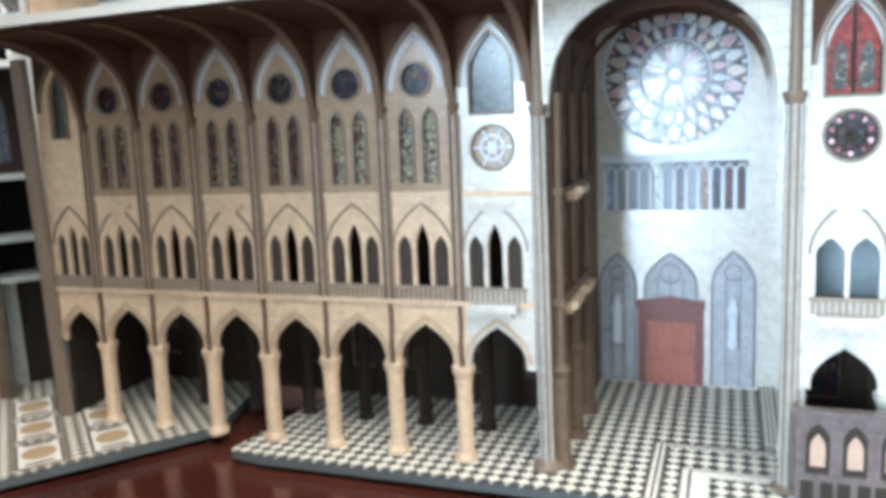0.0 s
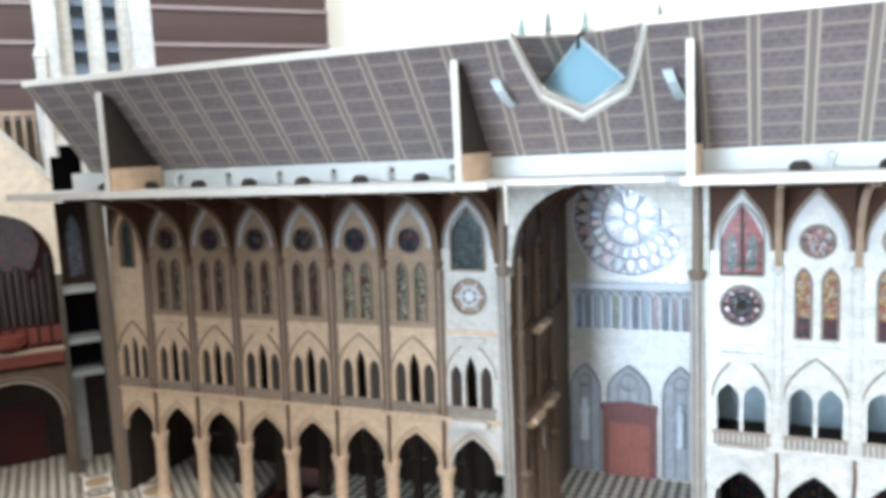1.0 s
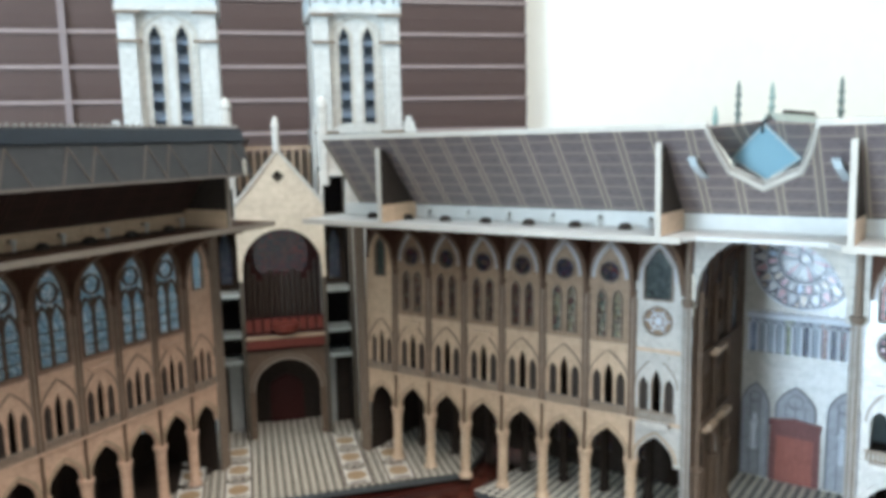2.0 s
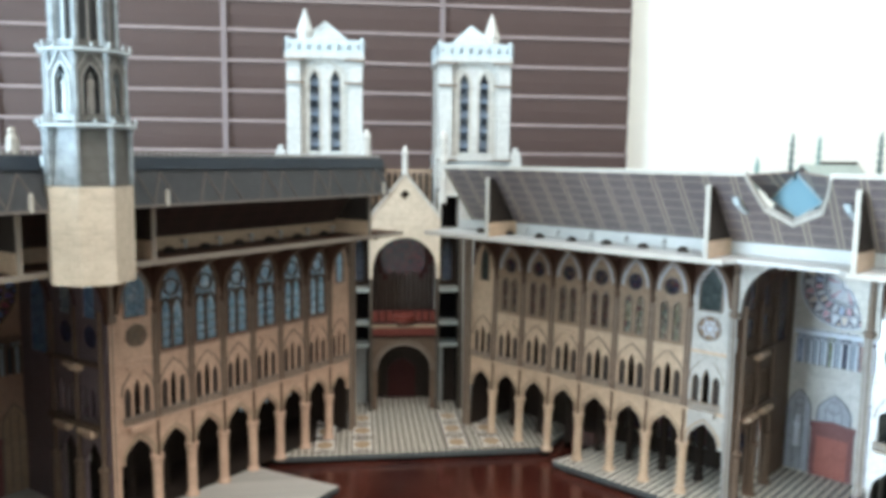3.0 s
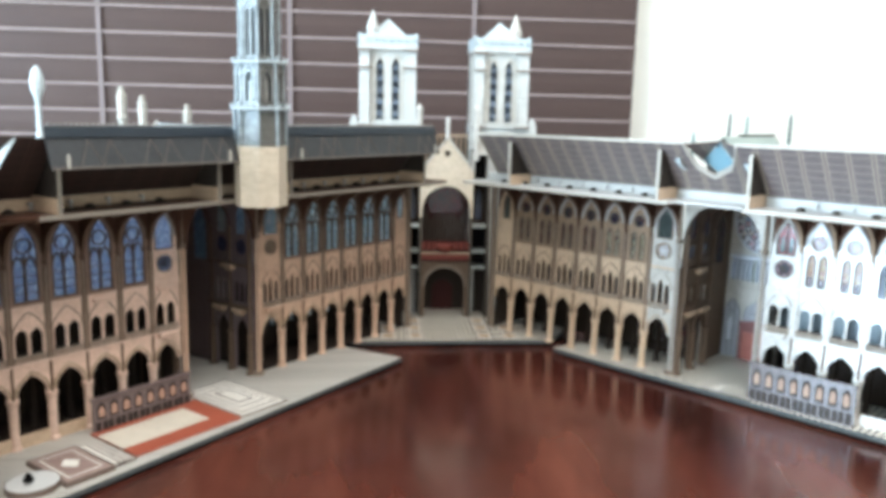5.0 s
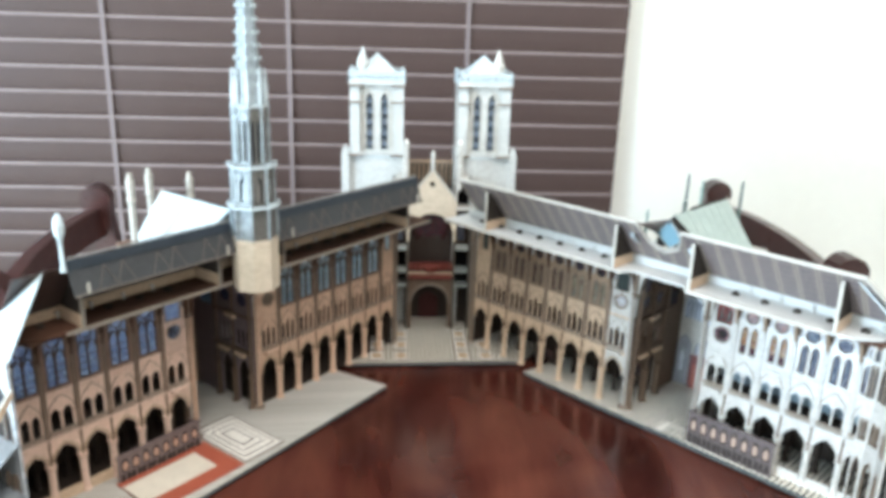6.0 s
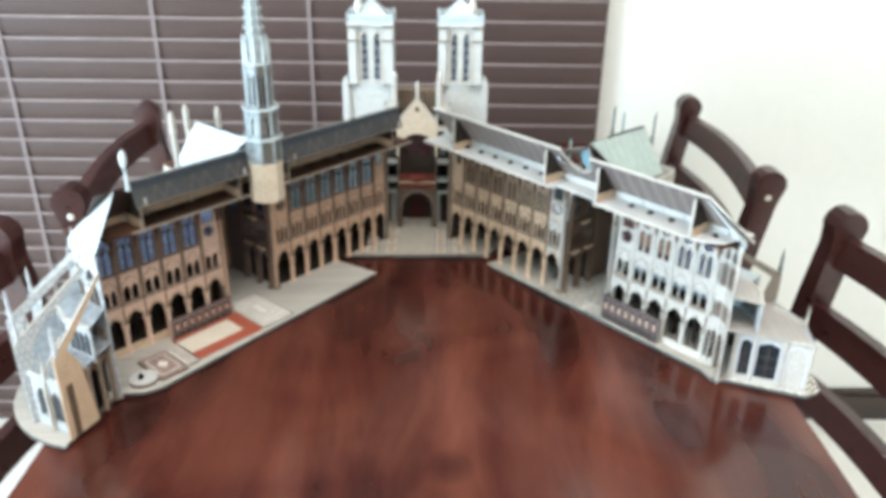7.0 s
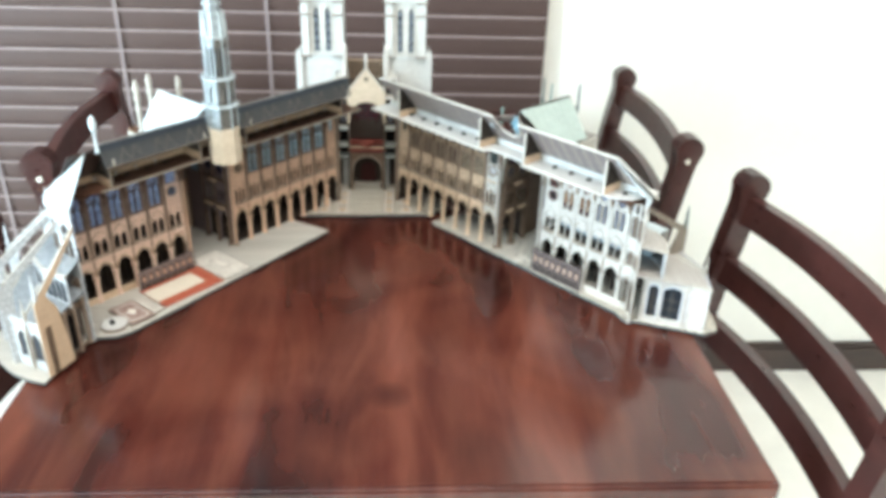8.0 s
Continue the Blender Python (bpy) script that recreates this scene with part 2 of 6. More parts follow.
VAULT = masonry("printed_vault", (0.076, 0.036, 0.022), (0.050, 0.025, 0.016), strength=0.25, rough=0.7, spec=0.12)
DARKCARD = plain("dark_card", (0.040, 0.031, 0.025), 0.75, 0.4, 200, spec=0.12)
# black card, and the dark of open rooms and gaps put into colour
BLACK = plain("black_card_and_shade", (0.006, 0.005, 0.005), 0.85, 0.2, 200, spec=0.08)
POST = masonry("printed_grey_stone", (0.090, 0.071, 0.052), (0.05, 0.038, 0.028), rough=0.6, spec=0.2)
FLOOR_EDGE = plain("printed_pale_floor_edge", (0.34, 0.35, 0.31), 0.6, 0.25, 250)
TOWER = masonry("printed_tower_stone", (0.54, 0.53, 0.49), (0.20, 0.185, 0.16), bw=0.007, bh=0.0042, strength=0.6)
CHEVET = masonry("printed_chevet_stone", (0.52, 0.53, 0.53), (0.035, 0.04, 0.05), bw=0.0052, bh=0.0075, strength=0.95, gap=0.13)
SPIRE_STONE = masonry("printed_spire_stone", (0.57, 0.465, 0.345), (0.38, 0.30, 0.21), bw=0.009, bh=0.0045)
CHEVET_ROOF = plain("printed_chevet_roof", (0.27, 0.285, 0.295), 0.5, 0.95, 170)
PANE_NIGHT = plain("printed_dark_pane", (0.020, 0.026, 0.034), 0.4, 0.5, 500)
# dark print; in the transept its shade is put into the colour too
STONE_DARK = masonry("printed_dark_shaded_stone", (0.135, 0.088, 0.058), (0.05, 0.034, 0.025), rough=0.6, spec=0.2)
OCHRE = plain("printed_ochre", (0.42, 0.28, 0.15), 0.5, 0.3, 400)
PETALS = [plain("petal_" + n, c, 0.2, 0.25, 500, spec=0.9) for n, c in (("pale", (0.70, 0.68, 0.66)), ("rose", (0.62, 0.36, 0.38)), ("blue", (0.42, 0.50, 0.66)), ("cream", (0.68, 0.56, 0.45)))]
PETALS_DEEP = [plain("deep_petal_" + n, c, 0.35, 0.3, 500) for n, c in (("blue", (0.10, 0.16, 0.34)), ("violet", (0.16, 0.10, 0.24)), ("teal", (0.10, 0.24, 0.32)), ("red", (0.24, 0.06, 0.08)))]
# dark print, with the shade inside aisles and porch put into its colour
AISLE = masonry("printed_shaded_aisle", (0.034, 0.024, 0.018), (0.010, 0.008, 0.006), bw=0.006, bh=0.03, rough=0.7, spec=0.1)
LATTICE = plain("printed_lattice", (0.125, 0.100, 0.080), 0.5, 0.3, 300)
LEAD = plain("printed_lead_roof", (0.050, 0.049, 0.049), 0.5, 0.4, 250, spec=0.3)
LEAD_LIGHT = plain("printed_light_lead", (0.50, 0.55, 0.55), 0.45, 0.3, 180)
LOUVRE = plain("printed_louvre", (0.13, 0.165, 0.21), 0.5, 0.3, 250)
GREEN_LEAD = plain("printed_green_lead", (0.40, 0.46, 0.41), 0.5, 0.3, 180)
LEAD_MID = plain("printed_spire_lead", (0.29, 0.32, 0.325), 0.45, 1.0, 190)
SPIRE_TRIM = plain("printed_spire_trim", (0.215, 0.195, 0.170), 0.5, 0.4, 250)
DRUM = masonry("printed_spire_drum", (0.115, 0.105, 0.090), (0.04, 0.035, 0.03), bw=0.004, bh=0.006, strength=0.5, gap=0.12)
ATTIC = plain("attic_card", (0.53, 0.515, 0.48), 0.6, 0.15, 200)
ROOF_IN = roof_print("printed_roof_timber", (0.138, 0.110, 0.108), (0.36, 0.30, 0.235))
ROOF_DARK = roof_print("printed_dark_roof_timber", (0.034, 0.019, 0.015), (0.070, 0.040, 0.030))
TILES = tile_print("printed_tiles", (0.86, 0.80, 0.68), (0.05, 0.045, 0.04))
PAVING = masonry("printed_paving", (0.48, 0.445, 0.385), (0.26, 0.225, 0.18), bw=0.012, bh=0.006, rough=0.5)
MOSAIC = plain("printed_mosaic", (0.66, 0.58, 0.46), 0.5, 0.3, 500)
MOSAIC_PALE = plain("printed_pale_mosaic", (0.76, 0.71, 0.62), 0.5, 0.25, 500)
MOSAIC_DARK = plain("printed_mosaic_band", (0.16, 0.11, 0.085), 0.5, 0.3, 500)
RED = plain("printed_red_carpet", (0.36, 0.085, 0.045), 0.6, 0.25, 300)
BASE_EDGE = plain("grey_foam_edge", (0.075, 0.082, 0.080), 0.7, 0.2, 200)
SCREEN = masonry("printed_choir_stalls", (0.17, 0.12, 0.11), (0.06, 0.045, 0.04), bw=0.006, bh=0.011)
SCREEN_PALE = masonry("printed_brown_stalls", (0.15, 0.120, 0.115), (0.07, 0.055, 0.055), bw=0.006, bh=0.011, strength=0.8, gap=0.1, rough=0.2, spec=0.9)
FIGURE_PALE = plain("printed_orange_figures", (0.46, 0.31, 0.23), 0.5, 0.3, 500)
SCREEN_LIT = plain("printed_stall_figures", (0.48, 0.27, 0.19), 0.5, 0.3, 500)
DOOR_DARK = masonry("printed_dark_red_door", (0.19, 0.066, 0.058), (0.08, 0.03, 0.03), bw=0.003, bh=0.008, strength=0.7)
DOOR_RED = masonry("printed_red_door", (0.33, 0.10, 0.07), (0.16, 0.05, 0.04), bw=0.0035, bh=0.02)
BALCONY_RED = plain("printed_balcony_red", (0.155, 0.034, 0.022), 0.5, 0.35, 300, spec=0.25)
ORGAN = plain("printed_organ_pipes", (0.040, 0.028, 0.021), 0.4, 0.4, 300, spec=0.25)
ORGAN_RED = plain("printed_organ_case", (0.042, 0.009, 0.007), 0.6, 0.3, 300, spec=0.15)
G_DARK = glass_print("dark_stained_glass", [(0.03, 0.03, 0.05), (0.13, 0.03, 0.03), (0.05, 0.06, 0.10), (0.16, 0.09, 0.05), (0.04, 0.05, 0.05)])
G_NIGHT = glass_print("violet_stained_glass", [(0.06, 0.06, 0.12), (0.11, 0.13, 0.22), (0.04, 0.04, 0.08)], cell=700, through_light=0.5)
G_BLUE = glass_print("blue_stained_glass", [(0.50, 0.70, 0.80), (0.85, 0.93, 0.95), (0.34, 0.50, 0.62), (0.95, 0.97, 0.97)], lead=(0.16, 0.20, 0.23), cell=620.0, through_light=0.95)
# closed off behind: the glow of these two glasses is in their colour
G_CORNER = glass_print("backlight_blue_stained_glass", [(0.20, 0.36, 0.58), (0.38, 0.58, 0.74), (0.16, 0.24, 0.42)], lead=(0.07, 0.10, 0.16), cell=600.0, through_light=0.2)
G_SAGE = glass_print("pale_sage_stained_glass", [(0.40, 0.48, 0.46), (0.58, 0.66, 0.64), (0.28, 0.36, 0.40)], lead=(0.10, 0.12, 0.13), cell=600.0, through_light=0.2)
G_RUST = glass_print("rust_stained_glass", [(0.17, 0.065, 0.045), (0.09, 0.04, 0.04), (0.26, 0.15, 0.08), (0.06, 0.04, 0.05), (0.30, 0.24, 0.16)], cell=620.0)
G_DEEP = glass_print("deep_blue_stained_glass", [(0.20, 0.27, 0.40), (0.38, 0.47, 0.60), (0.74, 0.80, 0.86), (0.44, 0.42, 0.55)], lead=(0.16, 0.19, 0.26), cell=1000.0, through_light=0.85, rough=0.15)
G_RED = glass_print("red_stained_glass", [(0.48, 0.035, 0.03), (0.36, 0.025, 0.025), (0.20, 0.02, 0.02), (0.46, 0.07, 0.05)], lead=(0.10, 0.012, 0.012), cell=900)
G_FIGURE = glass_print("grey_green_stained_glass", [(0.10, 0.11, 0.09), (0.30, 0.29, 0.24), (0.06, 0.07, 0.07), (0.22, 0.10, 0.08)], cell=700)
G_AMBER = glass_print("amber_stained_glass", [(0.50, 0.24, 0.09), (0.56, 0.42, 0.20), (0.36, 0.09, 0.05), (0.42, 0.30, 0.22)], lead=(0.12, 0.05, 0.03), cell=650)
G_TEAL = glass_print("dark_teal_stained_glass", [(0.10, 0.13, 0.11), (0.16, 0.20, 0.17), (0.07, 0.09, 0.09)], cell=700, through_light=0.5)
# pale blue: daylight showing through openings put into the colour
LINING_BLUE = plain("pale_blue_window_light", (0.26, 0.31, 0.33), 0.4, 0.4, 260)
GALLERY_GREY = plain("printed_gallery_pane", (0.30, 0.33, 0.37), 0.4, 0.4, 400)
PANEL_PINK = masonry("printed_pinkish_panel", (0.30, 0.20, 0.17), (0.60, 0.53, 0.46), bw=0.006, bh=0.003, strength=0.7)
G_PINK = glass_print("pink_stained_glass", [(0.45, 0.20, 0.16), (0.56, 0.42, 0.38), (0.30, 0.10, 0.09), (0.50, 0.46, 0.46)], cell=620)
G_OLIVE = glass_print("olive_stained_glass", [(0.42, 0.44, 0.24), (0.55, 0.55, 0.45), (0.30, 0.36, 0.22)], cell=700)
G_WARM = glass_print("warm_stained_glass", [(0.42, 0.35, 0.20), (0.24, 0.27, 0.22), (0.55, 0.50, 0.36), (0.20, 0.09, 0.08)], cell=560.0)
ROSE_GROUND = masonry("printed_rose_ground", (0.10, 0.075, 0.09), (0.04, 0.025, 0.03), bw=0.0022, bh=0.0020, strength=0.6, rough=0.2, spec=0.7)
ROSE_CELLS = [plain("rose_cell_" + n, c, 0.35, 0.3, 500) for n, c in (("pink", (0.40, 0.17, 0.20)), ("wine", (0.13, 0.03, 0.04)), ("peach", (0.42, 0.24, 0.16)), ("slate", (0.10, 0.13, 0.22)), ("white", (0.70, 0.70, 0.72)))]
LEAFGOLD = plain("pale_tracery", (0.62, 0.64, 0.68), 0.4, 0.15, 300)
BLUE_FILM = plain("blue_film", (0.17, 0.285, 0.33), 0.2, 0.12, 90)
DARK_GREEN = plain("printed_dark_green", (0.11, 0.145, 0.13), 0.5, 0.4, 300)
VERDIGRIS = plain("printed_verdigris", (0.20, 0.29, 0.255), 0.5, 0.3, 300)
G_WINE = glass_print("wine_stained_glass", [(0.17, 0.015, 0.022), (0.07, 0.008, 0.014), (0.12, 0.03, 0.035), (0.04, 0.012, 0.03)], cell=800)
TABLE_WOOD = table_wood()
CHAIR_WOOD = wood("dark_stained_wood", (0.020, 0.006, 0.005), (0.042, 0.012, 0.0095), (0.068, 0.021, 0.016), 0.30, "y", 1.4, False, 0.2)
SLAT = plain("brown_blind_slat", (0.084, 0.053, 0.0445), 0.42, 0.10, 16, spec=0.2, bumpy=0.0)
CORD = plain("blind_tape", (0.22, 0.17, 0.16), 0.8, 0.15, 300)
# paler than the slat: the light its edge catches is in the colour
SLAT_EDGE = plain("lit_slat_edge", (0.255, 0.188, 0.170), 0.55, 0.2, 60)
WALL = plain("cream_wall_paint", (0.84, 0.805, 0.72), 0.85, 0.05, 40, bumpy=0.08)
# unseen walls: made-up tone that sets how much light they bounce back
WALL_BEIGE = plain("unseen_wall_tone", (0.58, 0.545, 0.49), 0.85, 0.06, 40, bumpy=0.08)
CEIL = plain("white_ceiling_paint", (0.90, 0.90, 0.89), 0.9, 0.04, 30)
FLOOR = plain("pale_floor", (0.85, 0.80, 0.71), 0.35, 0.15, 18)
SKIRT = wood("dark_skirting", (0.02, 0.012, 0.01), (0.045, 0.026, 0.02), (0.07, 0.04, 0.03), 0.45, "x")
CAP = plain("pale_screw_cap", (0.62, 0.58, 0.48), 0.3, 0.1, 300)


# ---- building helpers ----
def part(name, bm, material, parent=None, label="", smooth=False):
    bmesh.ops.recalc_face_normals(bm, faces=bm.faces)
    me = bpy.data.meshes.new(name)
    bm.to_mesh(me)
    bm.free()
    me.materials.append(material)
    if smooth:
        me.polygons.foreach_set("use_smooth", [True] * len(me.polygons))
    ob = new(name, me)
    if parent is not None:
        ob.parent = parent
    if label:
        tagged(ob, label)
    return ob


def piece(name, me, parent, loc=(0, 0, 0)):
    """One more object on a mesh that is already there."""
    ob = new(name, me)
    ob.parent, ob.location = parent, loc
    return ob


def thing(name, m, label, category, group=""):
    ob = new(name)
    ob.empty_display_size = 0.02
    ob.matrix_world = m
    return tagged(ob, label, category, group)


def slab(bm, x0, x1, y0, y1, z0, z1):
    vs = [bm.verts.new((x, y, z)) for z in (z0, z1) for x, y in ((x0, y0), (x1, y0), (x1, y1), (x0, y1))]
    for f in ((0, 1, 2, 3), (4, 5, 6, 7), (0, 1, 5, 4), (1, 2, 6, 5), (2, 3, 7, 6), (3, 0, 4, 7)):
        bm.faces.new([vs[i] for i in f])


def sheet(bm, outer, holes, place, d0, d1):
    """A card cut out of a sheet, with holes, from depth d0 to d1."""
    loops = [outer] + list(holes)
    tris = tessellate_polygon([[Vector((x, y, 0)) for x, y in l] for l in loops])
    flat = [p for l in loops for p in l]
    a = [bm.verts.new(place(x, y, d0)) for x, y in flat]
    b = [bm.verts.new(place(x, y, d1)) for x, y in flat]
    for t in tris:
        for vs in (a, b):
            try:
                bm.faces.new([vs[i] for i in t])
            except ValueError:
                pass
    k = 0
    for l in loops:
        n = len(l)
        for i in range(n):
            j = (i + 1) % n
            bm.faces.new([a[k + i], a[k + j], b[k + j], b[k + i]])
        k += n


def lathe(bm, profile, n=10, at=(0, 0, 0), turn=0.0):
    """profile: (radius, height) from the bottom up."""
    rings = []
    for r, z in profile:
        rings.append([bm.verts.new((at[0] + r * math.cos(turn + 2 * math.pi * i / n), at[1] + r * math.sin(turn + 2 * math.pi * i / n), at[2] + z)) for i in range(n)])
    for p, q in zip(rings, rings[1:]):
        for i in range(n):
            bm.faces.new([p[i], p[(i + 1) % n], q[(i + 1) % n], q[i]])
    bm.faces.new(rings[0])
    bm.faces.new(rings[-1])


def lancet(cx, w, base, spring, apex, n=7):
    """A pointed opening, counter-clockwise from its lower right corner."""
    right = [(cx + w / 2, base)] + [(cx + w / 2 * (1 - (i / n) ** 2.15), spring + (apex - spring) * i / n) for i in range(n)]
    return right + [(cx, apex)] + [(2 * cx - x, y) for x, y in reversed(right)]


def disc(cx, cy, r, n=20, turn=0.0):
    return [(cx + r * math.cos(turn + 2 * math.pi * i / n), cy + r * math.sin(turn + 2 * math.pi * i / n)) for i in range(n)]


def band(bm, path, w, place, d0, d1):
    """A strip of width w along a path on a sheet."""
    n = len(path)
    sides = []
    for i in range(n):
        a, b = path[max(0, i - 1)], path[min(n - 1, i + 1)]
        dx, dy = b[0] - a[0], b[1] - a[1]
        k = math.hypot(dx, dy) or 1
        sides.append(((path[i][0] - dy / k * w / 2, path[i][1] + dx / k * w / 2), (path[i][0] + dy / k * w / 2, path[i][1] - dx / k * w / 2)))
    for (a, b), (c, d) in zip(sides, sides[1:]):
        sheet(bm, [a, c, d, b], [], place, d0, d1)


# ---- the room ----
def build_room():
    x0, x1, y0, y1, zt = -2.75, 3.0, -3.4, 0.53, 2.5

    def wall(name, outer, holes, place, label):
        bm = bmesh.new()
        sheet(bm, outer, holes, place, 0, 0.12)
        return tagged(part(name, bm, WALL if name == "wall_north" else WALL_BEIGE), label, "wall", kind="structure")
    bm = bmesh.new()
    slab(bm, x0 - 0.12, x1 + 0.12, y0 - 0.12, y1 + 0.12, -0.1, 0)
    tagged(part("floor", bm, FLOOR), "pale cream floor under the dining table", "floor", kind="structure")
    bm = bmesh.new()
    edge = [(x0 - 0.12, y0 - 0.12), (x1 + 0.12, y0 - 0.12), (x1 + 0.12, y1 + 0.12), (x0 - 0.12, y1 + 0.12)]
    # unseen hole made for the overhead fill lamp
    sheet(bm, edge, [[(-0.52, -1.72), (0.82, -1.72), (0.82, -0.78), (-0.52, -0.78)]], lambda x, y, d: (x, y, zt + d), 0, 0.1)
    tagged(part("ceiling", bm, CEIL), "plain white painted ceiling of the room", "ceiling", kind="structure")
    wall("wall_north", [(x0, 0), (x1, 0), (x1, zt), (x0, zt)], [], lambda x, z, d: (x, y1 + d, z), "cream painted wall behind the table and blind")
    wall("wall_east", [(y0, 0), (y1, 0), (y1, zt), (y0, zt)], [], lambda y, z, d: (x1 + d, y, z), "unseen side wall, beige to set bounced light")
    wall("wall_west", [(y0, 0), (y1, 0), (y1, zt), (y0, zt)], [[(-2.40, 0.03), (-1.32, 0.03), (-1.32, 2.05), (-2.40, 2.05)]], lambda y, z, d: (x0 - d, y, z), "unseen wall with a tall window opening, beige to set bounced light")
    wall("wall_south", [(x0, 0), (x1, 0), (x1, zt), (x0, zt)], [], lambda x, z, d: (x, y0 - d, z), "unseen rear wall, beige to set bounced light")
    bm = bmesh.new()
    slab(bm, 0.42, x1 - 0.002, y1 - 0.018, y1 - 0.001, 0.0, 0.07)
    slab(bm, 0.42, x1 - 0.002, y1 - 0.012, y1 - 0.001, 0.07, 0.085)
    tagged(part("baseboard", bm, SKIRT), "dark brown wooden baseboard along the cream wall", "baseboard", kind="structure")


def build_blind():
    t = thing("window_blind", pose(0, 0.50, 0), "closed brown wooden venetian blind hanging on the wall", "window blind")
    bm = bmesh.new()
    prof = [(0.002 - 0.004 * i / 4, -0.0245 + 0.049 * i / 4, 0.0022 * math.sin(math.pi * i / 4)) for i in range(5)]
    vs = [[bm.verts.new((x, y - b - e, z)) for y, z, b in prof for e in (0.0,)] for x in (-1.62, 0.365)]
    ws = [[bm.verts.new((x, y - b + 0.0028, z)) for y, z, b in prof] for x in (-1.62, 0.365)]
    for i in range(4):
        bm.faces.new([vs[0][i], vs[1][i], vs[1][i + 1], vs[0][i + 1]])
        bm.faces.new([ws[0][i], ws[1][i], ws[1][i + 1], ws[0][i + 1]])
    for k in (0, 1):
        for i in range(4):
            bm.faces.new([vs[k][i], vs[k][i + 1], ws[k][i + 1], ws[k][i]])
    for i in (0, 4):
        bm.faces.new([vs[0][i], vs[1][i], ws[1][i], ws[0][i]])
    first = part("slat", bm, SLAT, t)
    # pale strip painted along each slat for its lit edge
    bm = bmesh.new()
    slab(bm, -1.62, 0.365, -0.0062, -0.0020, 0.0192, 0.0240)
    lip = part("slat_edge", bm, SLAT_EDGE, first, "slat edge strip painted paler as if lit")
    z0 = 0.0277
    first.location = (0, 0, z0)
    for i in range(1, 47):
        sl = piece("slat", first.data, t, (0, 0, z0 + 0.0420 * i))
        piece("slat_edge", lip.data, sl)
    for x in (-1.451, -1.144, -0.837, -0.53, -0.223, 0.084):
        bm = bmesh.new()
        slab(bm, x - 0.004, x + 0.004, -0.0074, -0.0066, 0.022, 2.06)
        part("ladder_tape", bm, CORD, t, "pinkish brown fabric ladder tape")
    bm = bmesh.new()
    slab(bm, -1.63, 0.369, -0.03, 0.026, 2.05, 2.11)
    part("head_rail", bm, SLAT, t)
    bm = bmesh.new()
    slab(bm, -1.62, 0.365, -0.012, 0.012, 0.004, 0.024)
    part("bottom_rail", bm, SLAT, t)


def build_table():
    x0, x1, y0, y1 = -0.340, 0.402, -0.672, 0.425
    t = thing("dining_table", pose(0, 0, 0), "polished dark red-brown wooden dining table with visible grain", "table")
    bm = bmesh.new()
    slab(bm, x0, x1, y0, y1, 0.722, 0.75)
    bmesh.ops.bevel(bm, geom=[e for e in bm.edges], offset=0.005, segments=3, affect="EDGES")
    part("tabletop", bm, TABLE_WOOD, t)
    for a, b, c, d in ((x0 + 0.06, x1 - 0.06, y0 + 0.05, y0 + 0.072), (x0 + 0.06, x1 - 0.06, y1 - 0.072, y1 - 0.05), (x0 + 0.05, x0 + 0.072, y0 + 0.06, y1 - 0.06), (x1 - 0.072, x1 - 0.05, y0 + 0.06, y1 - 0.06)):
        bm = bmesh.new()
        slab(bm, a, b, c, d, 0.635, 0.722)
        part("apron", bm, TABLE_WOOD, t)
    for x in (x0 + 0.075, x1 - 0.075):
        for y in (y0 + 0.075, y1 - 0.075):
            bm = bmesh.new()
            lathe(bm, [(0.026, 0), (0.034, 0.3), (0.042, 0.6), (0.045, 0.7215)], 4, (x, y, 0), math.pi / 4)
            part("leg", bm, TABLE_WOOD, t)


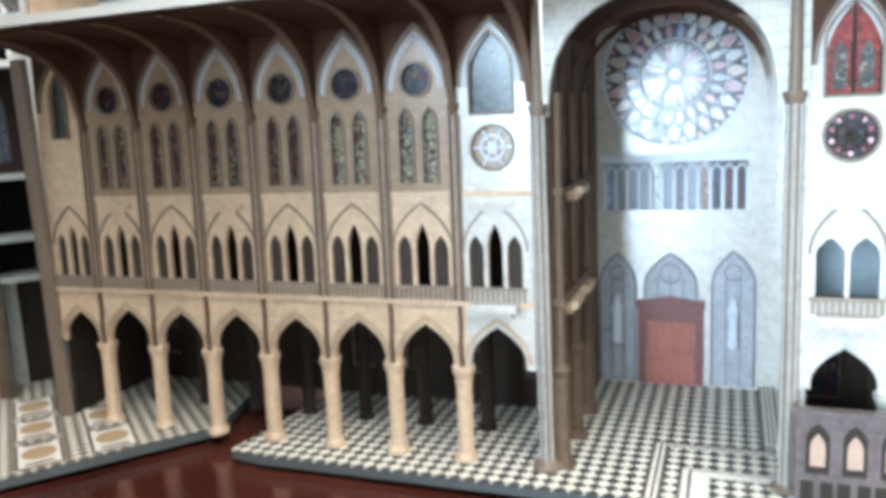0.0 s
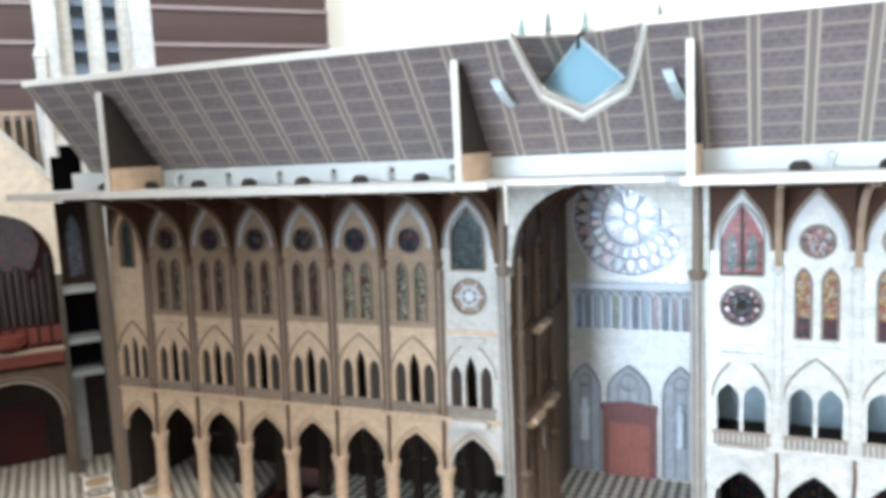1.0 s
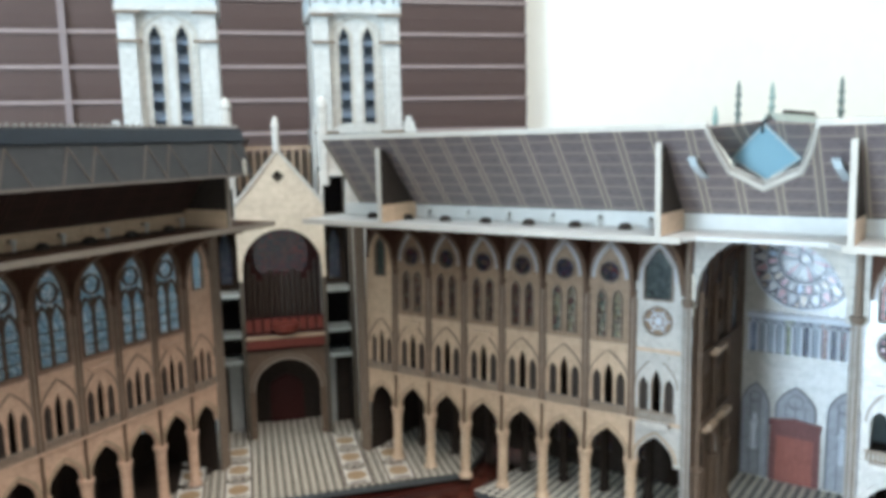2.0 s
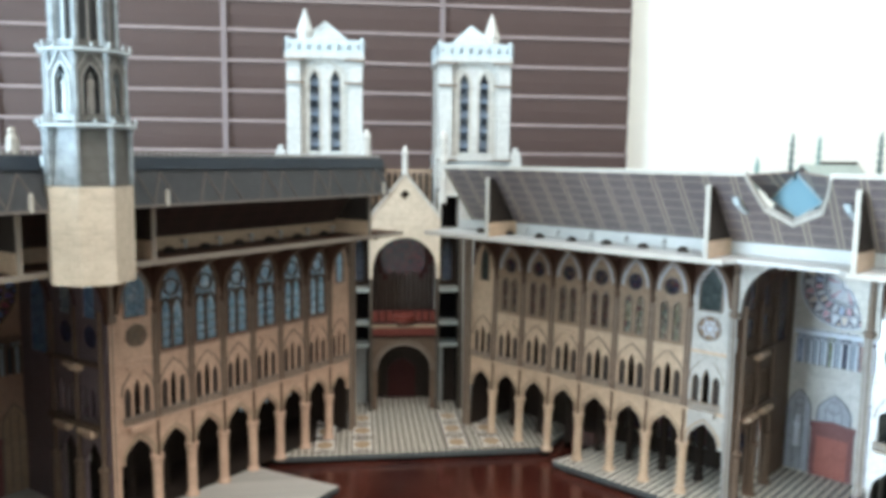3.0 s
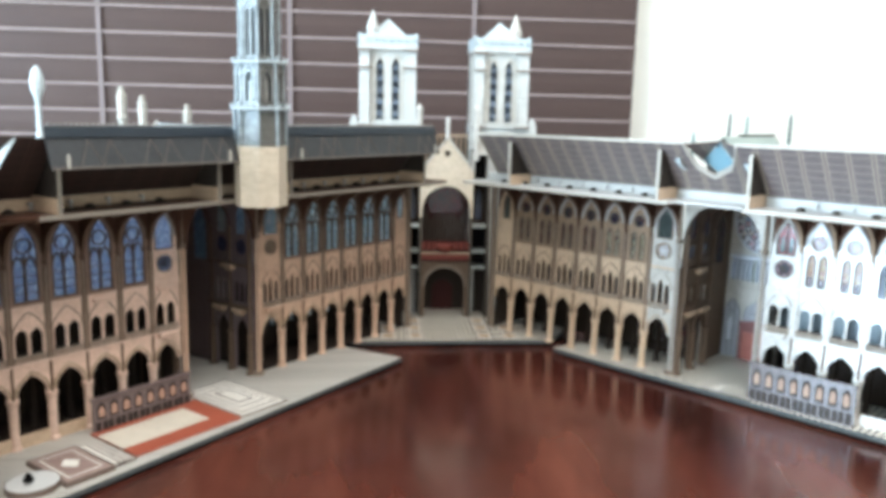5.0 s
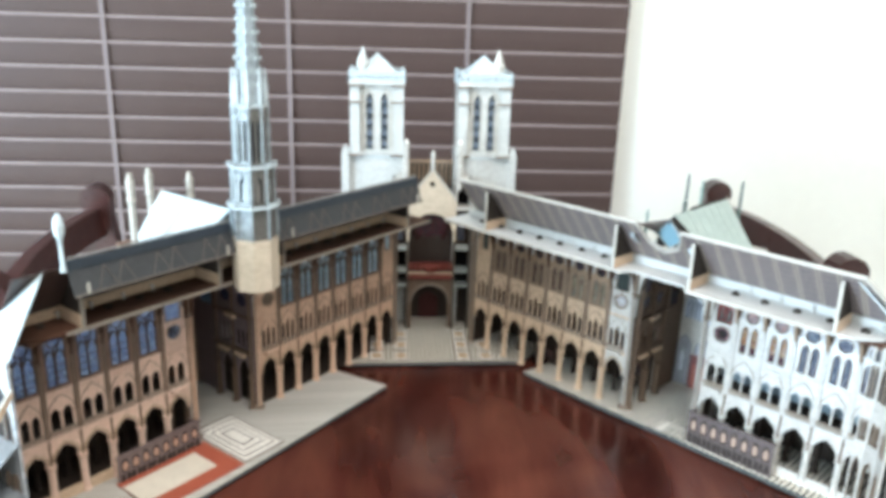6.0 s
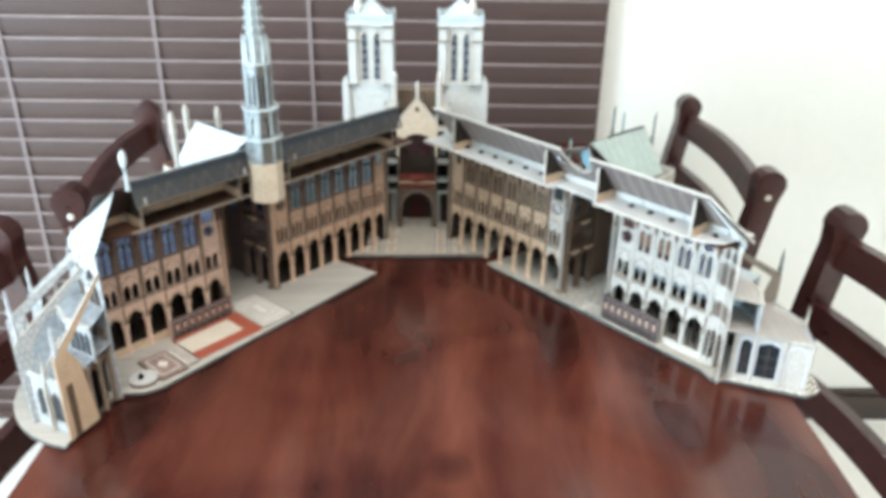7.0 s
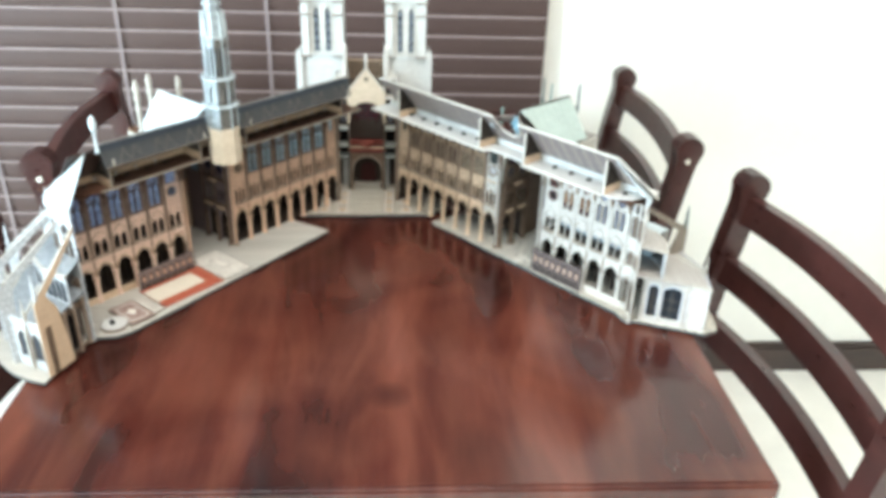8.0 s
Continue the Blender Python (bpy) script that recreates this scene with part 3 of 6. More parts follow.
def build_chair():
    """At the middle of its back, front towards +x; the back leans to -x."""
    t = thing("dining_chair", pose(0, 0, 0), "dark stained wooden ladder-back dining chair with rounded post tops", "chair", "chairs round the table")
    half = 0.207

    def lean(z):
        return -0.02 - 0.19 * max(0.0, z - 0.45) ** 1.3 if z > 0.45 else -0.02 - 0.05 * (0.45 - z)
    for s in (-1, 1):
        bm = bmesh.new()
        zs = [0, 0.2, 0.45, 0.55, 0.65, 0.75, 0.81]
        rim = [(lean(z) + 0.016, z) for z in zs]
        top = lean(0.83)
        rim += [(top + 0.022 * math.cos(a), 0.838 + 0.022 * math.sin(a)) for a in [radians(k) for k in (-25, 5, 35, 65, 95, 125, 155, 185, 215)]]
        rim += [(lean(z) - 0.016, z) for z in reversed(zs)]
        sheet(bm, rim, [], lambda x, z, d: (x, s * half + d, z), -0.0155, 0.0155)
        bmesh.ops.bevel(bm, geom=[e for e in bm.edges if len(e.link_faces) == 2 and e.calc_face_angle(0) > 1.2], offset=0.004, segments=2, affect="EDGES")
        part("back_post", bm, CHAIR_WOOD, t)
        for side in (-1, 1):
            bm = bmesh.new()
            n = 10
            ring = [[bm.verts.new((lean(0.82) + r * math.cos(2 * math.pi * i / n), s * half + side * d, 0.82 + r * math.sin(2 * math.pi * i / n))) for i in range(n)] for r, d in ((0.0046, 0.0150), (0.0046, 0.0163), (0.0022, 0.0173))]
            for p, q in zip(ring, ring[1:]):
                for i in range(n):
                    bm.faces.new([p[i], p[(i + 1) % n], q[(i + 1) % n], q[i]])
            bm.faces.new(ring[2])
            part("screw_cap", bm, CAP, t, "pale round screw cap")
    for z0, z1 in ((0.784, 0.824), (0.689, 0.729), (0.594, 0.634)):
        bm = bmesh.new()
        n = 12
        rows = []
        for i in range(n + 1):
            y = -half + 0.012 + (2 * half - 0.024) * i / n
            bow = -0.018 * (1 - (y / half) ** 2)
            c = []
            for z, dx in ((z0, 0.008), (z1, 0.008), (z1, -0.008), (z0, -0.008)):
                c.append(bm.verts.new((lean(z) + bow + dx, y, z + 0.006 * (1 - (y / half) ** 2))))
            rows.append(c)
        for p, q in zip(rows, rows[1:]):
            for i in range(4):
                bm.faces.new([p[i], p[(i + 1) % 4], q[(i + 1) % 4], q[i]])
        bm.faces.new(rows[0])
        bm.faces.new(rows[-1])
        bmesh.ops.bevel(bm, geom=[e for e in bm.edges if len(e.link_faces) == 2 and e.calc_face_angle(0) > 1.2], offset=0.004, segments=2, affect="EDGES")
        part("back_rail", bm, CHAIR_WOOD, t)
    bm = bmesh.new()
    slab(bm, -0.03, 0.37, -0.232, 0.232, 0.43, 0.455)
    bmesh.ops.bevel(bm, geom=list(bm.edges), offset=0.008, segments=2, affect="EDGES")
    part("seat", bm, CHAIR_WOOD, t)
    for s in (-1, 1):
        bm = bmesh.new()
        lathe(bm, [(0.018, 0), (0.024, 0.43)], 4, (0.34, s * 0.20, 0), math.pi / 4)
        part("front_leg", bm, CHAIR_WOOD, t)
        bm = bmesh.new()
        slab(bm, -0.005, 0.33, s * 0.205 - 0.01, s * 0.205 + 0.01, 0.2, 0.23)
        part("stretcher", bm, CHAIR_WOOD, t)
    return t


build_room()
build_blind()
build_table()
chair = build_chair()
chair.matrix_world = pose(0.438, 0.178, 0, 0, 0, 179.4)
copy_thing(chair, pose(0.4925, -0.392, 0, 0, 0, 184))
copy_thing(chair, pose(-0.401, 0.088, 0, 0, 0, 5))
copy_thing(chair, pose(-0.425, -0.452, 0, 0, 0, -2))

# ---- the paper cathedral: places along a half ----
FLOORZ = 0.006
NAVE = [0.076, 0.100, 0.126, 0.152, 0.178, 0.204, 0.230, 0.256, 0.282]
CHOIR = [0.362, 0.386, 0.411, 0.437, 0.4625, 0.488, 0.510]
CUT, RIDGE, SHELF = -0.046, 0.204, 0.156


def build_half(side, m, label):
    """side 1: the half whose outer side lies to its +y; -1: the other."""
    t = thing("cathedral_half", m, label, "paper model", "halves of the opened model")
    s = side
    right = side > 0

    CH = [c if right else c - 0.012 for c in CHOIR]
    ST = STONE if right else STONE_WARM
    NV = NAVE if right else [0.076 + (c - 0.076) * 0.949 for c in NAVE]

    def W(u, h, v):
        return (u, s * v, h + FLOORZ)

    def S(v, h, u):
        return (u, s * v, h + FLOORZ)

    def P(u, v, h):
        return (u, s * v, h + FLOORZ)

    def cards(name, mat, items, parent=t, lab="", smooth=False):
        bm = bmesh.new()
        for it in items:
            sheet(bm, *it)
        return part(name, bm, mat, parent, lab, smooth)

    def rect(a, b, c, d):
        return [(a, c), (b, c), (b, d), (a, d)]

    # base plate
    front = -0.016 if right else -0.078
    cx, cv, rad = 0.50, -0.048, 0.112
    a0 = 27 if right else -28
    if right:
        arc = [(cx + 0.121 * math.cos(radians(a)), -0.02 + 0.121 * math.sin(radians(a))) for a in range(32, 91, 7)]
    else:
        arc = [(cx + rad * math.cos(radians(a)), cv + rad * math.sin(radians(a))) for a in range(a0, 91, 7)]
    if right:
        outline = [(0.167, front + 0.002), (0.18, front), (0.50, front), (0.517, -0.0235), (0.53, -0.0115), (0.5985, 0.0245)] + arc + [(0.50, 0.066), (0.375, 0.066), (0.375, 0.10), (0.275, 0.10), (0.275, 0.066), (0.178, 0.062)]
    else:
        outline = [(0.159, -0.0640), (0.488, -0.083), (0.505, -0.078), (0.522, -0.062), (0.545, -0.066)] + arc + [(0.50, 0.066), (0.375, 0.066), (0.375, 0.10), (0.275, 0.10), (0.275, 0.066), (0.178, 0.062)]
    cards("base_plate", BASE_EDGE, [(outline, [], P, -0.0036, -0.0004)], lab="dark grey foam board base plate")
    mu, mv = sum(p[0] for p in outline) / len(outline), sum(p[1] for p in outline) / len(outline)
    # added set-back black layer, drawn as the dark gap under the plate
    cards("base_gap_layer", BLACK, [([(mu + (a - mu) * 0.972, mv + (b - mv) * 0.94) for a, b in outline], [], P, -0.006, -0.0036)])
    cards("printed_floor", TILES if right else PAVING, [(outline, [], P, -0.0003, 0.0)], lab="black and white chequered printed floor" if right else "pale printed stone floor")

    # nave wall with its arcade, triforium and clerestory
    def storey_wall(name, bounds, lo, parent, stone):
        u0, u1 = bounds[0], bounds[-1]
        spring = 0.034
        low = [(u0, spring)]
        for a, b in zip(bounds, bounds[1:]):
            c, w = (a + b) / 2, (b - a) - 0.0062
            arch = lancet(c, w, spring, spring + 0.0015, spring + min(0.0145, w * 0.72))
            low += list(reversed(arch))
        low += [(u1, spring), (u1, 0.0925), (u0, 0.0925)]
        holes = []
        for i, (a, b) in enumerate(zip(bounds, bounds[1:])):
            c, n = (a + b) / 2, lo
            g = (b - a - 0.006) / n
            for k in range(n):
                x = a + 0.003 + g * (k + 0.5)
                mid = 0.0 if n == 2 else (0.004 if k == 1 else 0.0)
                holes.append(lancet(x, g - 0.0014, 0.0605, 0.074, 0.0795 + mid, 5))
        wall = cards(name, stone, [(low, holes, W, 0.0, 0.002)], parent)
        if right and bounds is NV:
            a, b = bounds[-2], bounds[-1]
            arch = lancet((a + b) / 2, (b - a) - 0.0062, spring, spring + 0.0015, spring + 0.0145)
            face = [(a + 0.0022, spring)] + list(reversed(arch)) + [(b, spring), (b, 0.0925), (a + 0.0022, 0.0925)]
            cards("bay_facing", STONE_PALE, [(face, [h for h in holes if a < h[0][0] < b], W, -0.0004, -0.0001)], wall, "pale glossy printed facing of the last bay")
        if lo == 3:
            for k, hl in enumerate(holes):
                if k % 3 != 1:
                    cards("triforium_pane", PANE_BROWN, [(hl, [], W, 0.0012, 0.0017)], wall)
        return wall

    nave = storey_wall("nave_wall", NV, 3, t, ST)
    # choir stone is paler than the nave's, its light put into the colour
    choir = storey_wall("choir_wall", CH, 2, t, STONE_PALE if right else STONE_ROSE)

    def dress(wall, bounds, lo, stone):
        # mouldings, ledges, shafts and columns of one wall
        for k, (a, b) in enumerate(zip(bounds, bounds[1:])):
            c = (a + b) / 2
            wo = (b - a) - 0.0035
            bm = bmesh.new()
            arch = lancet(c, wo, 0.034, 0.036, 0.034 + min(0.0175, wo * 0.75), 8)
            band(bm, arch[1:-1], 0.0015, W, -0.0009, 0.0)
            part("arch_moulding", bm, MOULD if stone is not STONE_PALE else stone, wall)
            bm = bmesh.new()
            big = lancet(c, b - a - 0.004, 0.074, 0.0745, 0.0905, 8)
            band(bm, big[1:-1], 0.0007, W, -0.0006, 0.0)
            tagged(part("triforium_arch", bm, TRIM, wall), kind="stuff")
            if (bounds is NV and k in (1, 3, 7)) or (bounds is CH and k in (0, 2)):
                bm = bmesh.new()
                sheet(bm, rect(c - 0.0068, c + 0.0068, 0.0893, 0.0914), [], W, -0.0022, 0.0)
                sheet(bm, rect(c - 0.0045, c + 0.0045, 0.0878, 0.0893), [], W, -0.0014, 0.0)
                part("wall_bracket", bm, STONE_PALE if right and k == 7 else stone, wall)
            if (bounds is NV and k == 7) or (bounds is CH and k == 0):
                bm = bmesh.new()
                sheet(bm, rect(c - 0.008, c + 0.008, 0.0545, 0.0572), [], W, -0.0055, 0.0)
                sheet(bm, rect(c - 0.006, c + 0.006, 0.0525, 0.0545), [], W, -0.0035, 0.0)
                part("balcony", bm, STONE_PALE if right else stone, wall)
        for h0, h1, d in ((0.0555, 0.0572, 0.0014), (0.0925, 0.0945, 0.0008)):
            bm = bmesh.new()
            sheet(bm, rect(bounds[0], bounds[-1], h0, h1), [], W, -d, 0.002)
            part("cornice", bm, stone, wall)
        bm = bmesh.new()
        for a, b in zip(bounds, bounds[1:]):
            sheet(bm, rect(a + 0.002, b - 0.002, 0.0612, 0.0622), [], W, -0.0016, -0.0009)
            k = int((b - a) / 0.0021)
            for i in range(k):
                x = a + 0.003 + (b - a - 0.006) * i / max(1, k - 1)
                sheet(bm, rect(x - 0.00045, x + 0.00045, 0.0572, 0.0612), [], W, -0.0015, -0.001)
        tagged(part("balustrade", bm, BALUSTER, wall, "dark cut-out balustrade"), kind="stuff")
        for i, u in enumerate(bounds[1:-1]):
            bm = bmesh.new()
            for o in (-0.0012, 0.0012):
                lathe(bm, [(0.0005, 0.0), (0.0005, 0.066)], 6, P(u + o, -0.0012, 0.0572))
            lathe(bm, [(0.0012, 0.0), (0.0022, 0.003), (0.0022, 0.0038)], 8, P(u, -0.0004, 0.1195))
            part("shaft", bm, stone if bounds is CH and right else SHAFT, wall)
            cards("pilaster", stone if bounds is CH and right else PILASTER, [(rect(u - 0.0022, u + 0.0022, 0.0572, 0.1195), [], W, -0.0010, 0.0)], wall)
            cards("slot_joint", SHAFT, [([(u - 0.0007, 0.0340), (u + 0.0008, 0.0340), (u + 0.0005, 0.0420), (u + 0.0009, 0.0490), (u + 0.0006, 0.0552), (u - 0.0006, 0.0552), (u - 0.0004, 0.0470), (u - 0.0009, 0.0400)], [], W, -0.0014, -0.0002)], wall)
            bm = bmesh.new()
            lathe(bm, [(0.0042, 0), (0.0042, 0.0016), (0.0034, 0.0026), (0.0030, 0.0036), (0.0029, 0.0275), (0.0033, 0.0285), (0.0031, 0.0295), (0.0041, 0.0325), (0.0041, 0.034)], 10, P(u, 0.001, 0))
            part("column", bm, stone, wall, smooth=False)

    dress(nave, NV, 3, ST)
    dress(choir, CH, 2, STONE_PALE if right else STONE_ROSE)

    # clerestory: panels with windows, and the curved ribs between
    def clerestory(wall, bounds, kinds, stone):
        for i, (a, b) in enumerate(zip(bounds, bounds[1:])):
            c, kind, w = (a + b) / 2, kinds[i], b - a
            holes, panes, rings = [], [], []
            if kind == "rose":
                for o in (-0.0043, 0.0043):
                    holes.append(lancet(c + o, 0.0052, 0.0975, 0.117, 0.1225, 5))
                holes.append(disc(c, 0.1318, 0.0056))
            elif kind == "long":
                holes.append(lancet(c, 0.0158, 0.0975, 0.1285, 0.1470, 8))
            elif kind == "single":
                holes.append(lancet(c, 0.0146, 0.1195, 0.134, 0.1455, 7))
                holes.append(disc(c, 0.1085, 0.0072 if right else 0.0062))
            else:
                holes.append(lancet(c, 0.008, 0.118, 0.134, 0.143, 6))
            panel = cards("clerestory_panel", STONE_PALE if right and kind == "single" else stone if kind in ("blind", "single") else GREY if right and bounds is NV else BROWN_PANEL if not right else stone, [(rect(a, b, 0.0945, 0.1558), holes, W, 0.0, 0.0018)], wall)
            bm = bmesh.new()
            for hl in holes:
                band(bm, hl + [hl[0]], 0.0009, W, -0.0008, 0.0)
            outer = lancet(c, w - 0.0045, 0.118, 0.1285, 0.1495, 9)
            band(bm, outer[1:-1], 0.0011, W, -0.001, 0.0)
            if kind == "long":
                band(bm, [(c, 0.0975), (c, 0.127)], 0.0013, W, -0.0004, 0.0017)
                for o in (-0.0039, 0.0039):
                    sub = lancet(c + o, 0.0074, 0.116, 0.1185, 0.127, 5)
                    band(bm, sub[1:-1], 0.0010, W, -0.0004, 0.0017)
                ring = disc(c, 0.1335, 0.0049, 14)
                band(bm, ring + [ring[0]], 0.0010, W, -0.0004, 0.0017)
            if kind == "long":
                for z in (0.1030, 0.1085, 0.1140):
                    band(bm, [(c - 0.0079, z), (c + 0.0079, z)], 0.0005, W, 0.0004, 0.0011)
            tagged(part("tracery", bm, TRIM if kind != "long" else STONE_DARK, wall), kind="stuff")
            if kind in ("rose", "single"):
                for o, d in ((0.0068, 0.0022), (0.0088, 0.0040)):
                    bm = bmesh.new()
                    inner = lancet(c, w - o, 0.118, 0.1285, 0.1495 - d, 9)
                    band(bm, inner[1:-1], 0.0008, W, -0.0006, 0.0)
                    tagged(part("arch_ring", bm, RING_PALE, wall, "thin pale printed arch ring"), kind="stuff")
            # brown card above the window arch
            head = lancet(c, w - 0.0036, 0.1285, 0.1290, 0.1505, 9)
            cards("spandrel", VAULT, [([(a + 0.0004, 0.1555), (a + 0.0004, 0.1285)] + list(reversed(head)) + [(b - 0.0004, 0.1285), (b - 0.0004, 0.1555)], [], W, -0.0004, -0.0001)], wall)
            for k, hl in enumerate(holes):
                big = kind == "single" and k == 0
                if right and bounds is NV:
                    g = G_TEAL if big else GREY if kind == "single" else G_WARM if (i in (5, 6) and k < 2) else G_TEAL if kind == "blind" else G_RUST if k < 2 else G_DARK
                elif right:
                    g = G_RED if big else G_DARK if kind == "single" else (G_PINK if k == 2 else G_AMBER) if i in (1, 2) else G_DEEP
                else:
                    g = (G_BLUE if bounds is NV else G_DEEP) if not (kind == "single" and k == 1) else (GREY if bounds is NV else G_DEEP)
                cards("window_pane", g, [(hl, [], W, 0.0012, 0.0016)], wall)
                if g is G_RED:
                    bm = bmesh.new()
                    band(bm, hl + [hl[0]], 0.0016, W, 0.0004, 0.0011)
                    band(bm, [(c, 0.1195), (c, 0.1435)], 0.0009, W, 0.0004, 0.0011)
                    band(bm, [(c - 0.007, 0.1235), (c + 0.007, 0.1235)], 0.0005, W, 0.0004, 0.0011)
                    tagged(part("window_leading", bm, DARKCARD, wall), kind="stuff")
                    for o in (-0.0034, 0.0034):
                        cards("glass_panel", G_FIGURE, [(lancet(c + o, 0.0036, 0.1212, 0.1300, 0.1345, 4), [], W, 0.0006, 0.0010)], wall)
                if g is G_AMBER:
                    m0, m1 = min(x for x, y in hl), max(x for x, y in hl)
                    cards("glass_panel", G_WINE, [(rect(m0 + 0.0003, m1 - 0.0003, 0.0977, 0.1045), [], W, 0.0007, 0.0011)], wall)
                if kind == "single" and k == 1:
                    bm = bmesh.new()
                    for q in range(6):
                        an = math.pi * q / 3
                        band(bm, [(c, 0.1085), (c + 0.0068 * math.cos(an), 0.1085 + 0.0068 * math.sin(an))], 0.0005, W, 0.0002, 0.0011)
                    sheet(bm, disc(c, 0.1085, 0.0019, 10), [], W, 0.0002, 0.001)
                    ring = disc(c, 0.1085, 0.0040, 14)
                    band(bm, ring + [ring[0]], 0.0007, W, 0.0002, 0.0011)
                    tagged(part("wheel_tracery", bm, LEAFGOLD if bounds is NV and right else TRIM if bounds is NV else DARKCARD, wall), kind="stuff")
                    if right and bounds is CH:
                        for q in range(10):
                            an = math.pi * (q + 0.5) / 5
                            cards("wheel_petal", PETALS[1] if q % 2 else PETALS_DEEP[3], [(disc(c + 0.0052 * math.cos(an), 0.1085 + 0.0052 * math.sin(an), 0.0008, 6), [], W, 0.0006, 0.0010)], wall)
        for u in bounds[1:]:
            curve = [(-0.001 + (CUT + 0.001) * (k / 10), 0.1225 + (SHELF - 0.1245) * math.sqrt(1 - (1 - k / 10) ** 2.3)) for k in range(11)]
            outl = curve + [(CUT, SHELF - 0.0005), (-0.0002, SHELF - 0.0005), (-0.0002, 0.1225)]
            bm = bmesh.new()
            sheet(bm, outl, [], S, u - 0.0009, u + 0.0009)
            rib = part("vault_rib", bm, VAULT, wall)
            bm = bmesh.new()
            band(bm, curve, 0.0007, S, u - 0.0012, u + 0.0012)
            part("rib_edge", bm, GREY if right and u > 0.3 else SHAFT, wall)

    clerestory(nave, NV, ["blind"] + ["rose" if right else "long"] * 6 + ["single"], ST)
    clerestory(choir, CH, ["single"] + ["rose" if right else "long"] * 5, STONE_PALE if right else STONE_ROSE)

    # vault webs: brown card between wall head and attic floor
    for bounds, wall in ((NV, nave), (CH, choir)):
        for a, b in zip(bounds, bounds[1:]):
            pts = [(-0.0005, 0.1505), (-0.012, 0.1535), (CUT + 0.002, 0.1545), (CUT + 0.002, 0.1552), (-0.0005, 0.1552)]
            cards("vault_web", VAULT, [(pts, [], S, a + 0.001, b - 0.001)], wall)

    # low plinths between the choir columns
    for a, b in zip(CH[3:], CH[4:]):
        cards("plinth", STONE_PALE if right else STONE, [(rect(a + 0.003, b - 0.003, 0.0, 0.0085), [], W, -0.0005, 0.0015)], choir)

    # aisles and galleries behind the walls
    for bounds, wall in ((NV, nave), (CH, choir)):
        a, b = bounds[0], bounds[-1]
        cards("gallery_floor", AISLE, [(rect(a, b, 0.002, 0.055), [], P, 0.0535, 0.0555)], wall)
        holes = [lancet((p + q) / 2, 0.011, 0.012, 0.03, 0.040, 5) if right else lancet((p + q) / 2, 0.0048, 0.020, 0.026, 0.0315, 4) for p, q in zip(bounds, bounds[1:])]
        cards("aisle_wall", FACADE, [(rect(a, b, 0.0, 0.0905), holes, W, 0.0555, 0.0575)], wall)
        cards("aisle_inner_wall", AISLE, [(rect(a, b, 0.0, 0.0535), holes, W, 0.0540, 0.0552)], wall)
        for hl in holes:
            cards("aisle_window", G_DARK if right or bounds is not NV else G_BLUE, [(hl, [], W, 0.0562, 0.0567)], wall)
        # choir lining is coloured like window light seen through the triforium
        cards("aisle_lining", LINING_BLUE if right and bounds is CH else AISLE, [(rect(a, b, 0.0555, 0.0900), [], W, 0.030, 0.0315)], wall)
        cards("aisle_roof", LEAD_LIGHT, [([(0.0025, 0.0945), (0.060, 0.0905), (0.060, 0.092), (0.0025, 0.096)], [], S, a, b)], wall)
        # added dark sheets on floor and end stand for the aisle's shade
        if not right:
            cards("aisle_floor_shade", AISLE, [(rect(a, b, 0.0035, 0.0535), [], P, 0.0001, 0.0006)], wall)
        cards("aisle_end_shade", AISLE, [(rect(0.003, 0.0535, 0.0, 0.0895), [], S, a + 0.0002, a + 0.0014)], wall)
        for u in bounds[1:-1]:
            bm = bmesh.new()
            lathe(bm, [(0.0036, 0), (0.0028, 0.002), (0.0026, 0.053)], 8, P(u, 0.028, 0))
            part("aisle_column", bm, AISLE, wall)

    # piers at the crossing and the ends
    def pier(u, v, h, stone, name="crossing_pier"):
        bm = bmesh.new()
        lathe(bm, [(0.0052, 0), (0.0052, 0.0016), (0.0034, 0.003), (0.0021, 0.0032), (0.0021, h), (0.0025, h), (0.0032, h + 0.0024), (0.0032, h + 0.0034), (0.0018, h + 0.0036), (0.0014, 0.1548)], 12, P(u, v, 0))
        body = part(name, bm, TRIM, t)
        for du, dv, r in ((-0.0018, -0.0010, 0.0007), (0.0018, -0.0010, 0.0007), (0, -0.0022, 0.0008)):
            bm = bmesh.new()
            lathe(bm, [(r, 0.003), (r, h)], 8, P(u + du, v + dv, 0))
            part("pier_shaft", bm, stone, body)
    pier(NV[-1] + 0.003, -0.0005, 0.118, PIER if right else STONE_WARM)
    pier(CH[0] - 0.003, -0.0005, 0.118, PIER if right else STONE_WARM)
    for o in (0, 0.003, 0.006):
        bm = bmesh.new()
        lathe(bm, [(0.0022, 0), (0.0017, 0.003), (0.0017, 0.15)], 7, P(NV[0] - 0.006 + o, 0.001 - o * 0.3, 0))
        part("end_pier", bm, TRIM, t)

    # transept: side wall, end wall with the rose, vault arch
    u0, u1, ve = NV[-1] + 0.006, CH[0], 0.092
    ts = thing_part("transept", t)
    low = [(0.002, 0.0)]
    for c in (0.0165, 0.0415):
        low += list(reversed(lancet(c, 0.017, 0.0, 0.032, 0.0475)))
    low += [(ve, 0.0), (ve, 0.1555), (0.002, 0.1555)]
    holes = []
    for c in (0.0165, 0.0415):
        holes += [lancet(c + o, 0.0055, 0.0605, 0.073, 0.0805, 5) for o in (-0.0068, 0, 0.0068)]
        holes += [disc(c, 0.1085, 0.0068), lancet(c, 0.011, 0.1195, 0.133, 0.1445, 6)]
    holes.append(lancet(0.0715, 0.017, 0.092, 0.122, 0.139, 6))
